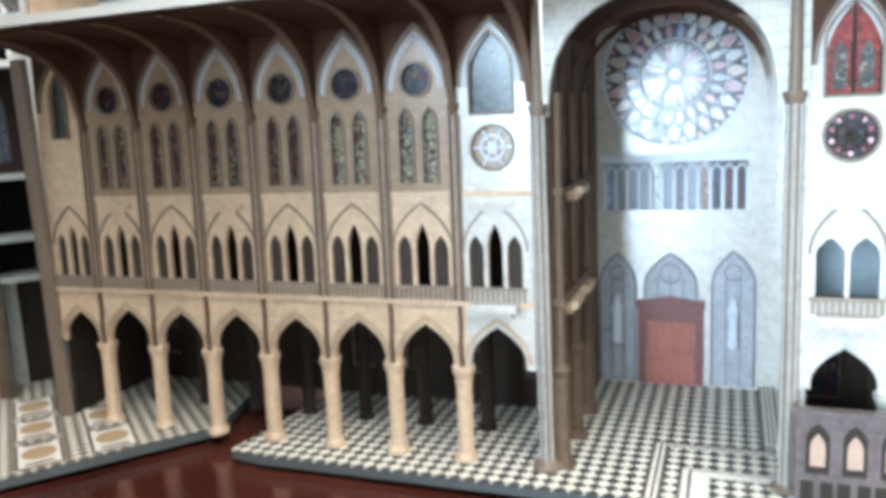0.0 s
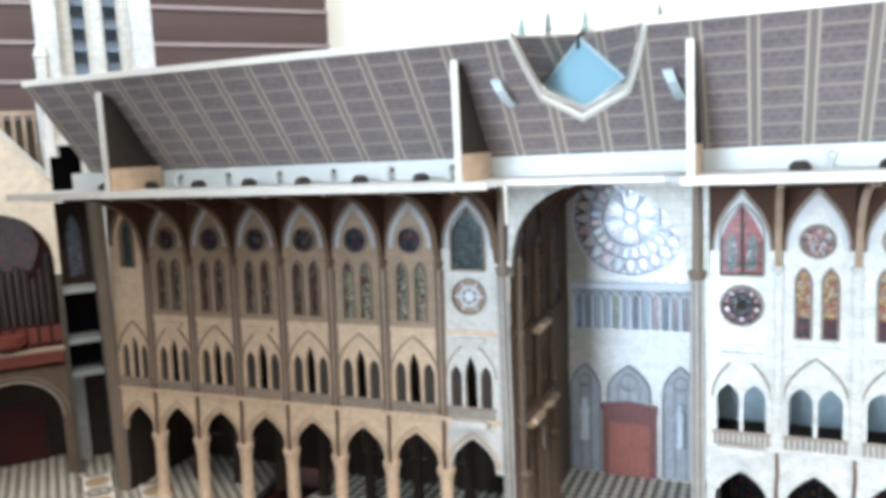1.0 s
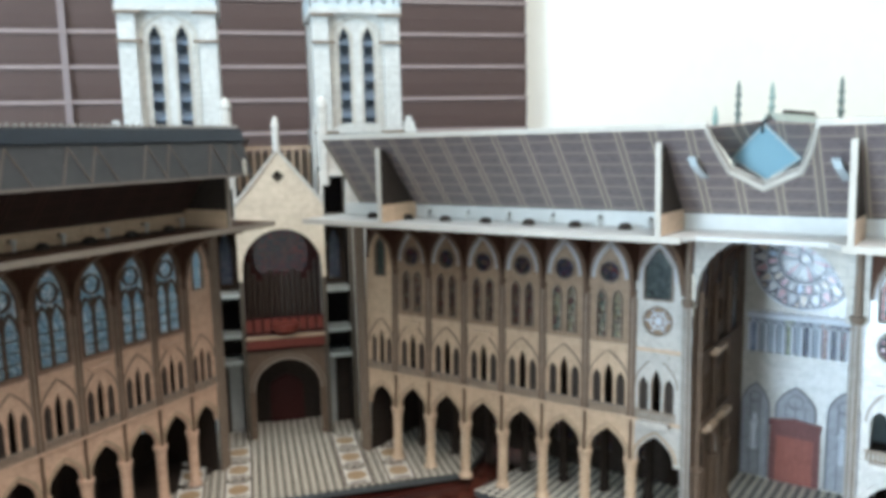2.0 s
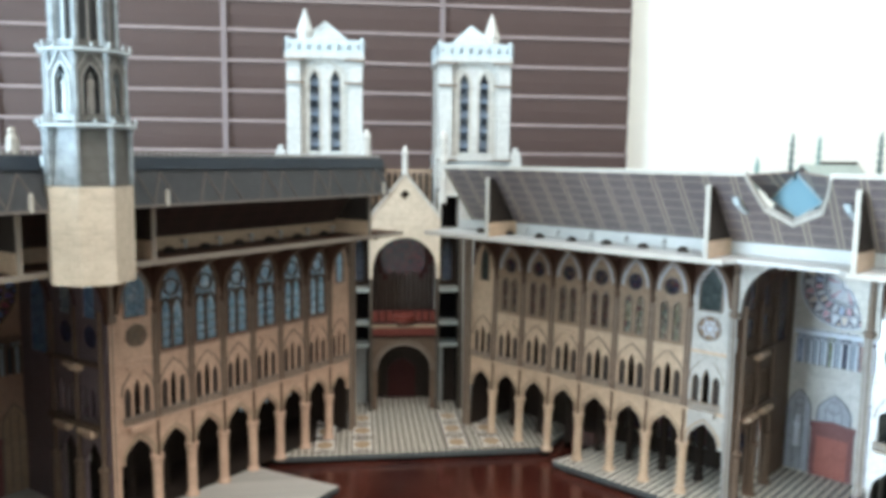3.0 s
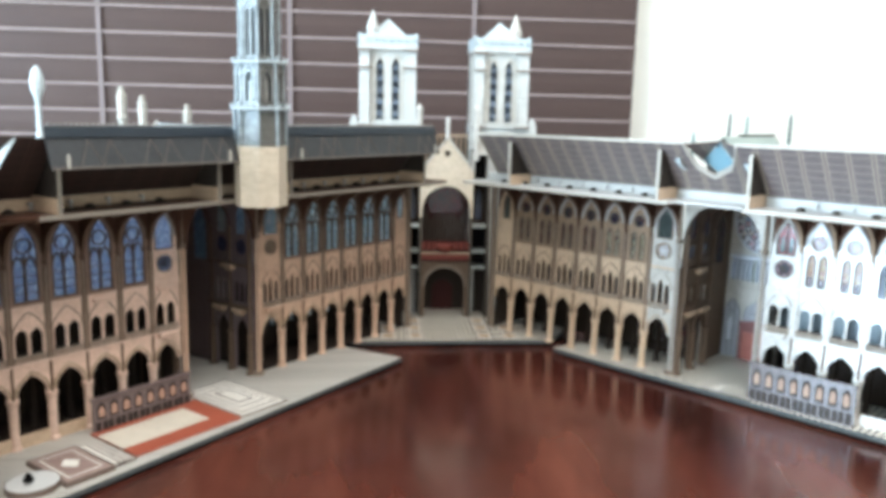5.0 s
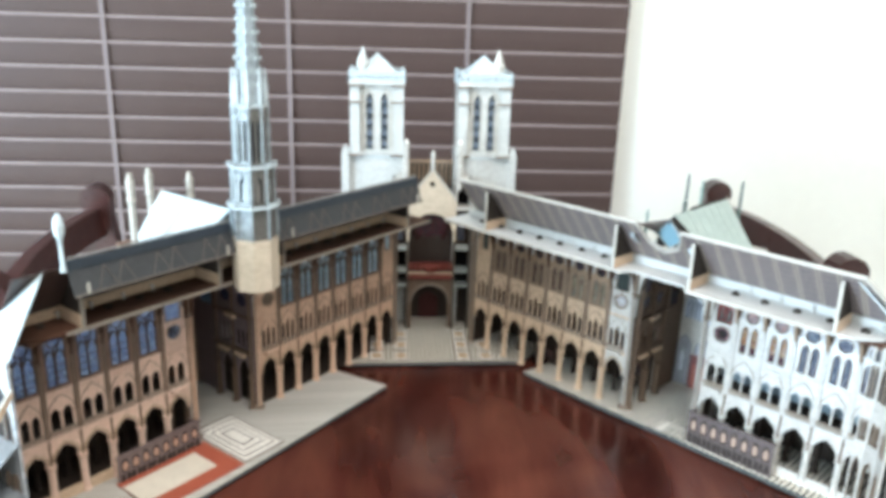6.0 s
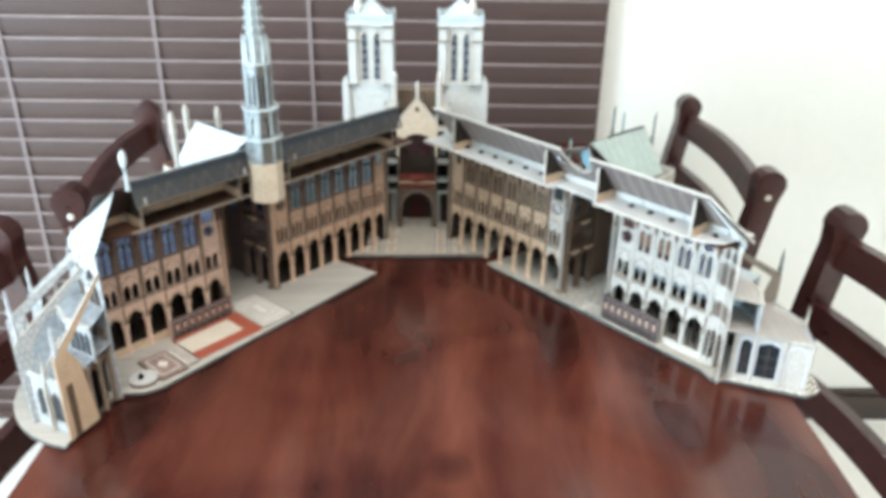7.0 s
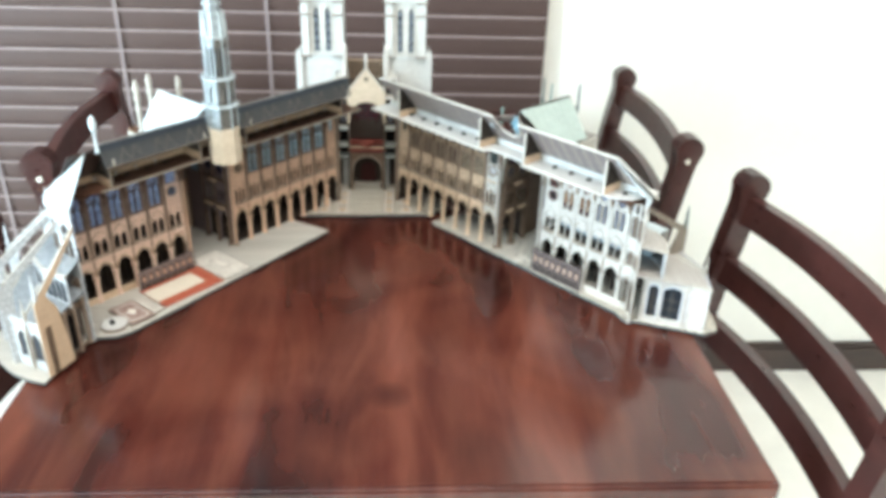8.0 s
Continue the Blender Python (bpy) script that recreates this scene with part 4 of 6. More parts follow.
    # dark print with the transept's shade in it; the window-facing side is paler
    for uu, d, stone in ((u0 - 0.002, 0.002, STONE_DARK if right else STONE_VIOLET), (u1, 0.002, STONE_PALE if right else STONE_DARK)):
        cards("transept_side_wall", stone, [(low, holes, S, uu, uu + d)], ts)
        for k, hl in enumerate(holes):
            if k % 5 > 2 or k >= 10:
                cards("window_pane", G_DARK if right else G_CORNER if k >= 10 else G_NIGHT if k % 5 == 3 else G_CORNER if k == 4 else G_SAGE, [(hl, [], S, uu + 0.0007, uu + 0.0012)], ts)
    for v, h in ((0.0165, 0.0505), (0.0415, 0.0505), (0.029, 0.0880)):
        bm = bmesh.new()
        sheet(bm, rect(v - 0.0065, v + 0.0065, h + 0.0024, h + 0.0050), [], S, u0 + 0.0002, u0 + 0.0062)
        sheet(bm, rect(v - 0.0045, v + 0.0045, h, h + 0.0024), [], S, u0 + 0.0002, u0 + 0.0040)
        part("wall_bracket", bm, STONE, ts)
    for h0, h1 in ((0.0555, 0.0585), (0.0925, 0.0945)):
        cards("cornice", STONE_DARK, [(rect(0.002, 0.058, h0, h1), [], S, u0, u0 + 0.0035)], ts)
    for v in (0.004, 0.029, 0.054):
        bm = bmesh.new()
        lathe(bm, [(0.0045, 0), (0.003, 0.003), (0.0026, 0.031), (0.0038, 0.034), (0.0016, 0.036), (0.0015, 0.125)], 8, P(u0 + 0.0015, v, 0))
        part("column", bm, STONE_DARK, ts)
    stone = STONE_PALE if right else STONE
    cxr = 0.320 if right else 0.3065
    holes = [disc(cxr, 0.131, 0.0288, 36), rect(cxr - 0.0285, cxr + 0.0285, 0.0755, 0.0955)]
    cards("rose_wall", stone if right else BROWN_PANEL, [(rect(u0 - 0.002, u1 + 0.002, 0, 0.166), holes, W, ve, ve + 0.002)], ts)
    cards("rose_glass", ROSE_GROUND if right else G_DARK, [(holes[0], [], W, ve + 0.0012, ve + 0.0017)], ts, "dark printed ground of the rose window" if right else "dark leaded ground of the rose window")
    cyr, tint = 0.131, PETALS + ROSE_CELLS[4:] if right else PETALS_DEEP

    def petal(an, ra, rb, wd, n=5):
        side = [(ra + (rb - ra) * (k / n), wd * math.sin(math.pi * (0.12 + 0.80 * k / n)) ** 0.7) for k in range(n + 1)]
        pts = [(r, w) for r, w in side] + [(rb + wd * 0.5, 0)] + [(r, -w) for r, w in reversed(side)]
        return [(cxr + r * math.cos(an) - w * math.sin(an), cyr + r * math.sin(an) + w * math.cos(an)) for r, w in pts]
    for q in range(24):
        an = 2 * math.pi * q / 24
        cards("rose_petal", tint[(-1, 0, 0, 1)[q % 4]], [(petal(an, 0.0040, 0.0128, 0.00105), [], W, ve + 0.0003, ve + 0.0011)], ts)
        a2 = 2 * math.pi * (q + 0.5) / 24
        cards("rose_petal", tint[(1, 0, 3, 1, -1, 2)[q % 6]], [(petal(a2, 0.0150, 0.0200, 0.0013), [], W, ve + 0.0003, ve + 0.0011)], ts)
        cards("rose_petal", tint[(3, 0, 1, -1, 3, 0, 1)[q % 7]], [(petal(an, 0.0208, 0.0262, 0.0020), [], W, ve + 0.0003, ve + 0.0011)], ts)
        cards("rose_roundel", tint[(0, 1, 3)[q % 3]], [(disc(cxr + 0.0270 * math.cos(a2), cyr + 0.0270 * math.sin(a2), 0.0011, 6, a2), [], W, ve + 0.0003, ve + 0.0011)], ts)
    cards("rose_hub", tint[0], [(disc(cxr, cyr, 0.0026, 12), [], W, ve + 0.0003, ve + 0.0011)], ts)
    bm = bmesh.new()
    for rr, w in ((0.0034, 0.0007), (0.0142, 0.0007), (0.0206, 0.0005), (0.0287, 0.0011)):
        ring = disc(cxr, cyr, rr, 36)
        band(bm, ring + [ring[0]], w, W, ve - 0.0008, ve + 0.0011)
    for q in range(24):
        an = 2 * math.pi * (q + 0.5) / 24
        band(bm, [(cxr + 0.0035 * math.cos(an), cyr + 0.0035 * math.sin(an)), (cxr + 0.0142 * math.cos(an), cyr + 0.0142 * math.sin(an))], 0.0004, W, ve - 0.0003, ve + 0.0011)
        for o in (-0.131, 0.131):
            band(bm, [(cxr + 0.0208 * math.cos(an), cyr + 0.0208 * math.sin(an)), (cxr + 0.0284 * math.cos(an + o * 0.9), cyr + 0.0284 * math.sin(an + o * 0.9))], 0.0004, W, ve - 0.0003, ve + 0.0011)
    tagged(part("rose_tracery", bm, LEAFGOLD if right else GREY, ts, "thin pale grey rose window tracery"), kind="stuff")
    gn = 12
    for k in range(gn):
        x = cxr - 0.0285 + 0.057 * k / gn
        g = (G_DEEP, GALLERY_GREY, GALLERY_GREY, GALLERY_GREY, G_OLIVE, GALLERY_GREY, G_NIGHT, GALLERY_GREY, G_PINK, G_NIGHT, G_WINE, G_WINE)[k] if right else (LINING_BLUE, PANE_NIGHT)[k % 2]
        cards("gallery_pane", g, [(rect(x, x + 0.057 / gn, 0.0755, 0.0955), [], W, ve + 0.0012, ve + 0.0017)], ts)
    bm = bmesh.new()
    for k in range(gn + 1):
        x = cxr - 0.0285 + 0.057 * k / gn
        sheet(bm, rect(x - 0.0007, x + 0.0007, 0.0755, 0.0925), [], W, ve - 0.001, ve + 0.001)
        if k < gn:
            top = lancet(x + 0.057 / gn / 2, 0.0045, 0.0895, 0.0905, 0.0940, 4)
            band(bm, top[1:-1], 0.0007, W, ve - 0.001, ve + 0.001)
            ring = disc(x + 0.057 / gn / 2, 0.0985, 0.0016, 8)
            band(bm, ring + [ring[0]], 0.0006, W, ve - 0.0016, ve - 0.0008)
    sheet(bm, rect(cxr - 0.030, cxr + 0.030, 0.0955, 0.0985), [], W, ve - 0.0015, ve)
    tagged(part("gallery_arcade", bm, LEAFGOLD if right else STONE_DARK, ts), kind="stuff")
    # printed door and blind arches
    def WD(u, h, v):
        return W(u if right else u - 0.012, h, v)
    cards("door_frame", DOOR_DARK, [(rect(0.305, 0.332, 0.0, 0.0335), [], WD, ve - 0.0008, ve - 0.0001)], ts, "dark red printed door frame")
    cards("door_leaf", DOOR_RED, [(rect(0.3085, 0.3285, 0.0005, 0.0275), [], WD, ve - 0.0012, ve - 0.0008)], ts, "printed red double door")
    cards("door_hood", DOOR_DARK, [([(0.3045, 0.0335), (0.3325, 0.0335), (0.3325, 0.037), (0.327, 0.0375), (0.3185, 0.039), (0.310, 0.0375), (0.3045, 0.037)], [], WD, ve - 0.0016, ve - 0.0001)], ts)
    for c, w, a in ((0.3185, 0.021, 0.057), (0.2965, 0.015, 0.057), (0.3435, 0.0165, 0.058)):
        base = 0.038 if w > 0.02 else 0.001
        arch = lancet(c, w, base, a - 0.014, a, 8)
        cards("blind_arch", ARCH_GREY if right else GREY, [(arch, [], WD, ve - 0.0007, ve - 0.0001)], ts)
        bm = bmesh.new()
        band(bm, arch, 0.001, WD, ve - 0.0014, ve - 0.0007)
        for o in ((-w / 6, w / 6) if w < 0.02 else (-w / 4, 0, w / 4)):
            band(bm, [(c + o, base), (c + o, a - 0.010)], 0.0005, WD, ve - 0.0012, ve - 0.0007)
        ring = disc(c, a - 0.0085, w * 0.2, 12)
        band(bm, ring + [ring[0]], 0.0006, WD, ve - 0.0012, ve - 0.0007)
        tagged(part("blind_tracery", bm, ARCH_LINE if right else TRIM, ts), kind="stuff")
    if right:
        for u in (0.2965, 0.3435):
            bm = bmesh.new()
            lathe(bm, [(0.0018, 0.018), (0.0026, 0.020), (0.0022, 0.0205), (0.0020, 0.030), (0.0028, 0.034), (0.0014, 0.0365), (0.0017, 0.0385), (0.0006, 0.040)], 7, P(u, ve - 0.003, 0))
            part("statue", bm, LEAFGOLD, ts, "small pale statue on a bracket")
    # vault arch of the transept, with its barrel behind
    ua = u1 - 0.0075
    half = [(u0 + (ua - u0) * (0.5 - 0.5 * math.cos(math.pi * k / 16)), 0.1175 + 0.0365 * math.sin(math.pi * k / 16) ** 0.75) for k in range(17)]
    arch = [(u0 - 0.001, 0.1558), (u0 - 0.001, 0.1175)] + half + [(u1 + 0.001, 0.1175), (u1 + 0.001, 0.1558)]
    cards("transept_arch", FACADE if right else VAULT, [(arch, [], W, -0.002, 0.002)], ts)
    flat = [(u0 + (ua - u0) * (0.5 - 0.5 * math.cos(math.pi * k / 16)), 0.1440 + 0.0105 * math.sin(math.pi * k / 16) ** 0.6) for k in range(17)]
    cards("transept_vault", VAULT, [([(x, y + 0.0010) for x, y in flat] + [(x, y) for x, y in reversed(flat)], [], W, 0.0021, ve - 0.001)], ts)
    for v in (0.0285, 0.0555):
        cards("vault_rib", VAULT, [([(x, y) for x, y in half] + [(x, y - 0.0025) for x, y in reversed(half[1:-1])], [], W, v, v + 0.0015)], ts)
    # transept roof, outer gable and pinnacles
    mid = (u0 + u1) / 2
    tr = LEAD_LIGHT if not right else GREEN_LEAD
    vr = 0.077
    for sgn in (-1, 1):
        def R(a, b, d, sgn=sgn):
            return P(mid - 0.002 + sgn * (0.001 + 0.036 * b), a, 0.2085 - 0.046 * b + d)
        bm = bmesh.new()
        sheet(bm, [(-0.020, 0.0), (vr, 0.0), (vr, 1.0), (0.012, 1.0)], [], R, 0, 0.0015)
        part("transept_roof", bm, tr, ts, "pale pitched transept roof")
        bm = bmesh.new()
        sheet(bm, [(-0.019, 0.0), (vr - 0.002, 0.0), (vr - 0.002, 0.97), (0.013, 0.97)], [], R, -0.0016, -0.0003)
        part("roof_lining", bm, ROOF_IN if right else ROOF_DARK, ts)
        bm = bmesh.new()
        for k in range(1, 7):
            a = -0.012 + (vr + 0.012) * k / 7
            sheet(bm, [(a, 0.03), (a + 0.0007, 0.03), (a + 0.0007, 0.97), (a, 0.97)], [], R, 0.0016, 0.0022)
        tagged(part("roof_seams", bm, tr, ts), kind="stuff")
    if right:
        cards("ridge_crest", DARKCARD, [(rect(0.010, vr, 0.2085, 0.2118), [], S, mid - 0.003, mid - 0.001)], ts, "dark green crest on the ridge")
    bm = bmesh.new()
    sheet(bm, [(u0 - 0.001, 0.162), (mid - 0.002, 0.2125), (u1 - 0.003, 0.162)], [disc(mid - 0.002, 0.178, 0.006, 12)], W, vr, vr + 0.002)
    part("transept_gable", bm, STONE_PALE, ts)
    for u, v, h in (((0.287, 0.067, 0.230), (0.306, 0.060, 0.228), (0.336, 0.080, 0.230)) if right else ((0.3600, 0.050, 0.238), (0.322, 0.082, 0.232), (0.289, 0.068, 0.226))):
        bm = bmesh.new()
        k = 0.72
        prof = [(0.0030 * k, 0.160), (0.0028 * k, h - 0.032), (0.0036 * k, h - 0.030), (0.0018 * k, h - 0.0275)]
        for z in (0.023, 0.018, 0.013, 0.008):
            prof += [((0.0012 + z * 0.02) * k, h - z - 0.0012), ((0.0024 + z * 0.03) * k, h - z), ((0.0012 + z * 0.02) * k, h - z + 0.0014)]
        if not right:
            prof = [(0.0030, 0.160), (0.0028, h - 0.026), (0.0042, h - 0.024), (0.0030, h - 0.021), (0.0036, h - 0.012), (0.0037, h - 0.007), (0.0020, h - 0.003), (0.0026, h - 0.0015), (0.0010, h)]
        lathe(bm, prof + [(0.0016 * k, h - 0.004), (0.0003, h)] if right else prof, 7, P(u, v, 0))
        part("pinnacle", bm, FACADE if not right else DARK_GREEN if h > 0.229 else VERDIGRIS, ts)
    cards("transept_outer_wall", FACADE, [(rect(0.058, ve, 0.0, 0.163), [], S, u0 - 0.0045, u0 - 0.0025), (rect(0.058, ve, 0.0, 0.163), [], S, u1 + 0.0025, u1 + 0.0045)], ts)

    # attic floor
    att = [(NV[0] - 0.005, CUT), (u0 + 0.008, CUT), (u0 + 0.012, CUT + 0.008), (u1 - 0.010, CUT + 0.008), (u1 - 0.004, CUT), (0.475, CUT), (0.492, CUT + 0.002), (0.508, CUT + 0.016), (0.516, 0.0), (0.516, 0.012), (NV[0] - 0.005, 0.012)]
    if not right:
        # here the shelf runs on under the spire without a step
        att = [p for p in att if not (u0 < p[0] < u1)]
    # under the flap this shelf is dark: its shade is in the colour
    attic = cards("attic_floor", ATTIC if right else VAULT, [(att, [], P, SHELF, SHELF + 0.0018)])
    part_edge = bmesh.new()
    sheet(part_edge, rect(NV[0] - 0.005, u0 + 0.008, SHELF - 0.0008, SHELF + 0.0021), [], W, CUT - 0.0012, CUT - 0.0001)
    sheet(part_edge, rect(u1 - 0.004, 0.475, SHELF - 0.0008, SHELF + 0.0021), [], W, CUT - 0.0012, CUT - 0.0001)
    if not right:
        sheet(part_edge, rect(u0 + 0.008, u1 - 0.004, SHELF - 0.0008, SHELF + 0.0021), [], W, CUT - 0.0012, CUT - 0.0001)
    # the edge there is darkened for the same shade
    edge_mat = EDGE if right else EDGE_BROWN
    part("attic_edge", part_edge, edge_mat, t, "cream foam board edge" if right else "greyish tan foam board edge")
    cards("attic_strip", ATTIC if right else STONE, [(rect(NV[0], 0.514, SHELF + 0.002, SHELF + 0.0095), [disc(x + 0.0150, SHELF + 0.0062, 0.0013, 6) for x in NV[1:-1] + CH[1:-1]], W, -0.0150, -0.0136)])
    for u in [x for x in NV[1:-1]] + [x for x in CH[1:-1]]:
        bm = bmesh.new()
        lathe(bm, [(0.0034, 0.0), (0.0031, 0.0018), (0.0016, 0.0030)], 10, P(u + 0.0058, -0.024, SHELF + 0.0018))
        part("vault_boss", bm, DARKCARD, attic, "dark rounded boss")
        bm = bmesh.new()
        lathe(bm, [(0.0007, 0.0), (0.0007, 0.003), (0.0013, 0.0036), (0.0012, 0.0052)], 8, P(u + 0.0150, -0.0180, SHELF + 0.0018))
        part("peg", bm, ATTIC, attic)

    # roof, seen from inside
    def RF(u, q, d):
        return P(u, CUT + 0.0315 * q, RIDGE - 0.0385 * q + d)
    notch = [(0.3065, 0.0), (0.3085, 0.20), (0.3120, 0.46), (0.3240, 0.64), (0.3395, 0.46), (0.3445, 0.20), (0.3470, 0.0)]
    if right:
        rf = [(0.088, 0.0)] + notch + [(0.492, 0.0), (0.514, 0.70), (0.526, 1.2), (0.088, 1.2)]
        cards("roof", ROOF_IN, [(rf, [], RF, 0.0, 0.0014)], lab="inside of the roof printed with brown timber rafters")
        bm = bmesh.new()
        wide = [(x + (0.0014 if x > 0.325 else -0.0014) * (0 if abs(x - 0.324) < 0.001 else 1), q + (0.04 if abs(x - 0.324) < 0.001 else 0.012)) for x, q in notch]
        for (p, q), (p2, q2) in zip(zip(notch, wide), zip(notch[1:], wide[1:])):
            sheet(bm, [p, p2, q2, q], [], RF, -0.0014, 0.0020)
        part("notch_edge", bm, EDGE, t)
        bm = bmesh.new()
        sheet(bm, rect(0.088, 0.306, RIDGE - 0.0004, RIDGE + 0.0022), [], W, CUT - 0.001, CUT + 0.001)
        sheet(bm, rect(0.3475, 0.492, RIDGE - 0.0004, RIDGE + 0.0022), [], W, CUT - 0.001, CUT + 0.001)
        part("ridge_edge", bm, EDGE, t, "cream foam board ridge edge")
        bm = bmesh.new()
        sheet(bm, [(0.492, -0.02), (0.4935, -0.02), (0.5275, 1.2), (0.526, 1.2)], [], RF, -0.0012, 0.0022)
        part("hip_edge", bm, EDGE, t, "cream foam board hip edge")
        top, lo = (0.322, -0.0185, 0.2060), (0.324, -0.0190, 0.1805)
        for corner, side_pt, mt in (((0.3065, CUT + 0.0005, RIDGE), (0.307, -0.0147, 0.1905), ROOF_IN), ((0.3470, CUT + 0.0005, RIDGE), (0.3385, -0.0226, 0.1905), ROOF_IN)):
            bm = bmesh.new()
            fs = [corner, side_pt, top]
            vs = [bm.verts.new(P(*f)) for f in fs] + [bm.verts.new(P(f[0], f[1] + 0.0008, f[2] + 0.0008)) for f in fs]
            for idx in ((0, 1, 2), (3, 4, 5), (0, 1, 4, 3), (1, 2, 5, 4), (2, 0, 3, 5)):
                bm.faces.new([vs[k] for k in idx])
            part("notch_lining", bm, mt, t, "brown printed roof lining beside the notch")
        bm = bmesh.new()
        lathe(bm, [(0.0014, 0.190), (0.0016, 0.198), (0.0011, 0.204), (0.0014, 0.208), (0.0008, 0.211), (0.0003, 0.2135)], 7, P(0.3035, -0.026, 0))
        part("roof_statue", bm, VERDIGRIS, t, "small green statue on the roof")
        for uu, hh in ((0.2975, 0.1915), (0.3535, 0.1905)):
            bm = bmesh.new()
            tab = [(0.0, 0.0), (0.0010, 0.0030), (0.0035, 0.0040), (0.0060, 0.0030), (0.0085, 0.0002)]
            vv = CUT + 0.0315 * (RIDGE - hh) / 0.0385 - 0.0006
            band(bm, tab, 0.0014, lambda a, b, d, uu=uu, vv=vv, hh=hh: P(uu + d + a * 0.35, vv + a * 0.80 - b, hh - a * 0.98), -0.0016, 0.0016)
            part("card_tab", bm, LEAD_LIGHT, t, "small bent card tab")
        def N(x, h, d):
            return P(x, -0.0185 - 0.25 * (x - 0.322) + d, h)
        dia = [(0.324, 0.1805), (0.3385, 0.1905), (0.322, 0.206), (0.307, 0.1905)]
        bm = bmesh.new()
        band(bm, [(x * 0.93 + 0.0226, h * 0.93 + 0.0134) for x, h in dia + dia[:1]], 0.0006, N, -0.0004, -0.0001)
        part("pane_border", bm, EDGE, t, "thin pale line round the blue pane")
        bm = bmesh.new()
        band(bm, [(0.3215, 0.2015), (0.3215, 0.2055), (0.3228, 0.2068), (0.3242, 0.2060)], 0.0010, N, -0.0012, -0.0004)
        part("hook", bm, BLACK, t, "small black hook above the blue pane")
        cards("blue_pane", BLUE_FILM, [([(0.324, 0.1805), (0.3385, 0.1905), (0.322, 0.206), (0.307, 0.1905)], [], lambda x, h, d: P(x, -0.0185 - 0.25 * (x - 0.322) + d, h), 0.0, 0.001)], lab="diamond-shaped pale blue card behind the roof notch")
    else:
        for a, b in ((0.088, 0.505),):
            cards("roof", ROOF_DARK, [(rect(a, b, 0.0, 1.2), [], RF, 0.0, 0.0014)], lab="dark brown printed inside of the roof")
        fl = [(0.102, 0.303), (0.338, 0.472)]
        for a, b in fl:
            def F(u, q, d):
                return P(u, CUT - 0.004 - 0.008 * q + d, 0.210 - 0.0245 * q)
            cards("roof_flap", LEAD, [(rect(a, b, 0.0, 1.0), [], F, -0.0012, 0.0)], lab="dark grey printed roof flap with crest")
            bm = bmesh.new()
            k = int((b - a) / 0.0135)
            for i in range(k):
                x = a + 0.004 + i * (b - a - 0.008) / k
                w = (b - a - 0.008) / k
                if i % 3 != 2:
                    band(bm, [(x, 0.92), (x + w / 2, 0.30)], 0.0005, F, -0.0018, -0.0012)
                    band(bm, [(x + w / 2, 0.30), (x + w, 0.92)], 0.0005, F, -0.0018, -0.0012)
            band(bm, [(a, 0.96), (b, 0.96)], 0.05, F, -0.0018, -0.0013)
            cards("ridge_roll", PANE_NIGHT, [(rect(a, b, -0.02, 0.24), [], F, -0.0026, -0.0013)], lab="dark blue-grey roll along the ridge")
            part("roof_lattice", bm, LATTICE, t, "thin printed brown lattice lines")
            bm = bmesh.new()
            i = 0
            x = a
            while x < b - 0.002:
                lathe(bm, [(0.0011, 0.0), (0.0013, 0.0014), (0.0007, 0.0026)], 6, P(x + 0.001, CUT - 0.004, 0.2098))
                x += 0.0034
            tagged(part("roof_crest", bm, SPIRE_TRIM, t, "row of small dark crest knobs"), kind="stuff")
    # triangular partitions
    for u in ((0.130, 0.286, 0.361, 0.479) if right else (0.108, 0.278, 0.346, 0.462)):
        tri = [(CUT, SHELF + 0.0018), (-0.0151, SHELF + 0.0018), (-0.0151, 0.1650), (-0.028, 0.1808), (CUT + 0.008, 0.1935), (CUT + 0.004, 0.1972), (CUT, 0.1975)]
        pt = cards("partition", DARKCARD, [(tri, [], S, u - 0.0009, u + 0.0009)], lab="upright triangular brown card partition")
        for o in (-0.0012, 0.0009):
            cards("partition_foot", STONE, [(rect(CUT + 0.0005, -0.0152, SHELF + 0.0019, 0.1675), [], S, u + o, u + o + 0.0003)], pt)
        if not right:
            bm = bmesh.new()
            sheet(bm, [(u - 0.0009, 0.1860), (u + 0.0009, 0.1860), (u + 0.0009, 0.1930), (u + 0.0004, 0.1945), (u - 0.0004, 0.1945), (u - 0.0009, 0.1930)], [], W, CUT - 0.0136, CUT - 0.0124)
            part("partition_tab", bm, FACADE, pt, "small pale card tab")
        cards("partition_edge", edge_mat, [([(CUT - 0.0012, SHELF + 0.0018), (CUT - 0.0001, SHELF + 0.0018), (CUT - 0.0001, 0.1985), (CUT - 0.0012, 0.1985)], [], S, u - 0.0012, u + 0.0012)], pt)

    # choir stalls screen
    sc = (0.3605, 0.440, -0.0105, 0.0305) if right else (0.353, 0.431, -0.0130, 0.0235)
    SCR, FIG = (SCREEN_PALE, FIGURE_PALE) if right else (SCREEN, SCREEN_LIT)
    scr = cards("choir_screen", SCR, [(rect(sc[0], sc[1], 0, sc[3]), [], W, sc[2] - 0.0016, sc[2])], lab="brown printed choir stall screen with orange figures" if right else "dark printed choir stall screen")
    cards("screen_return", SCR, [(rect(sc[2], 0.0, 0, sc[3]), [], S, sc[0], sc[0] + 0.0016)], scr)
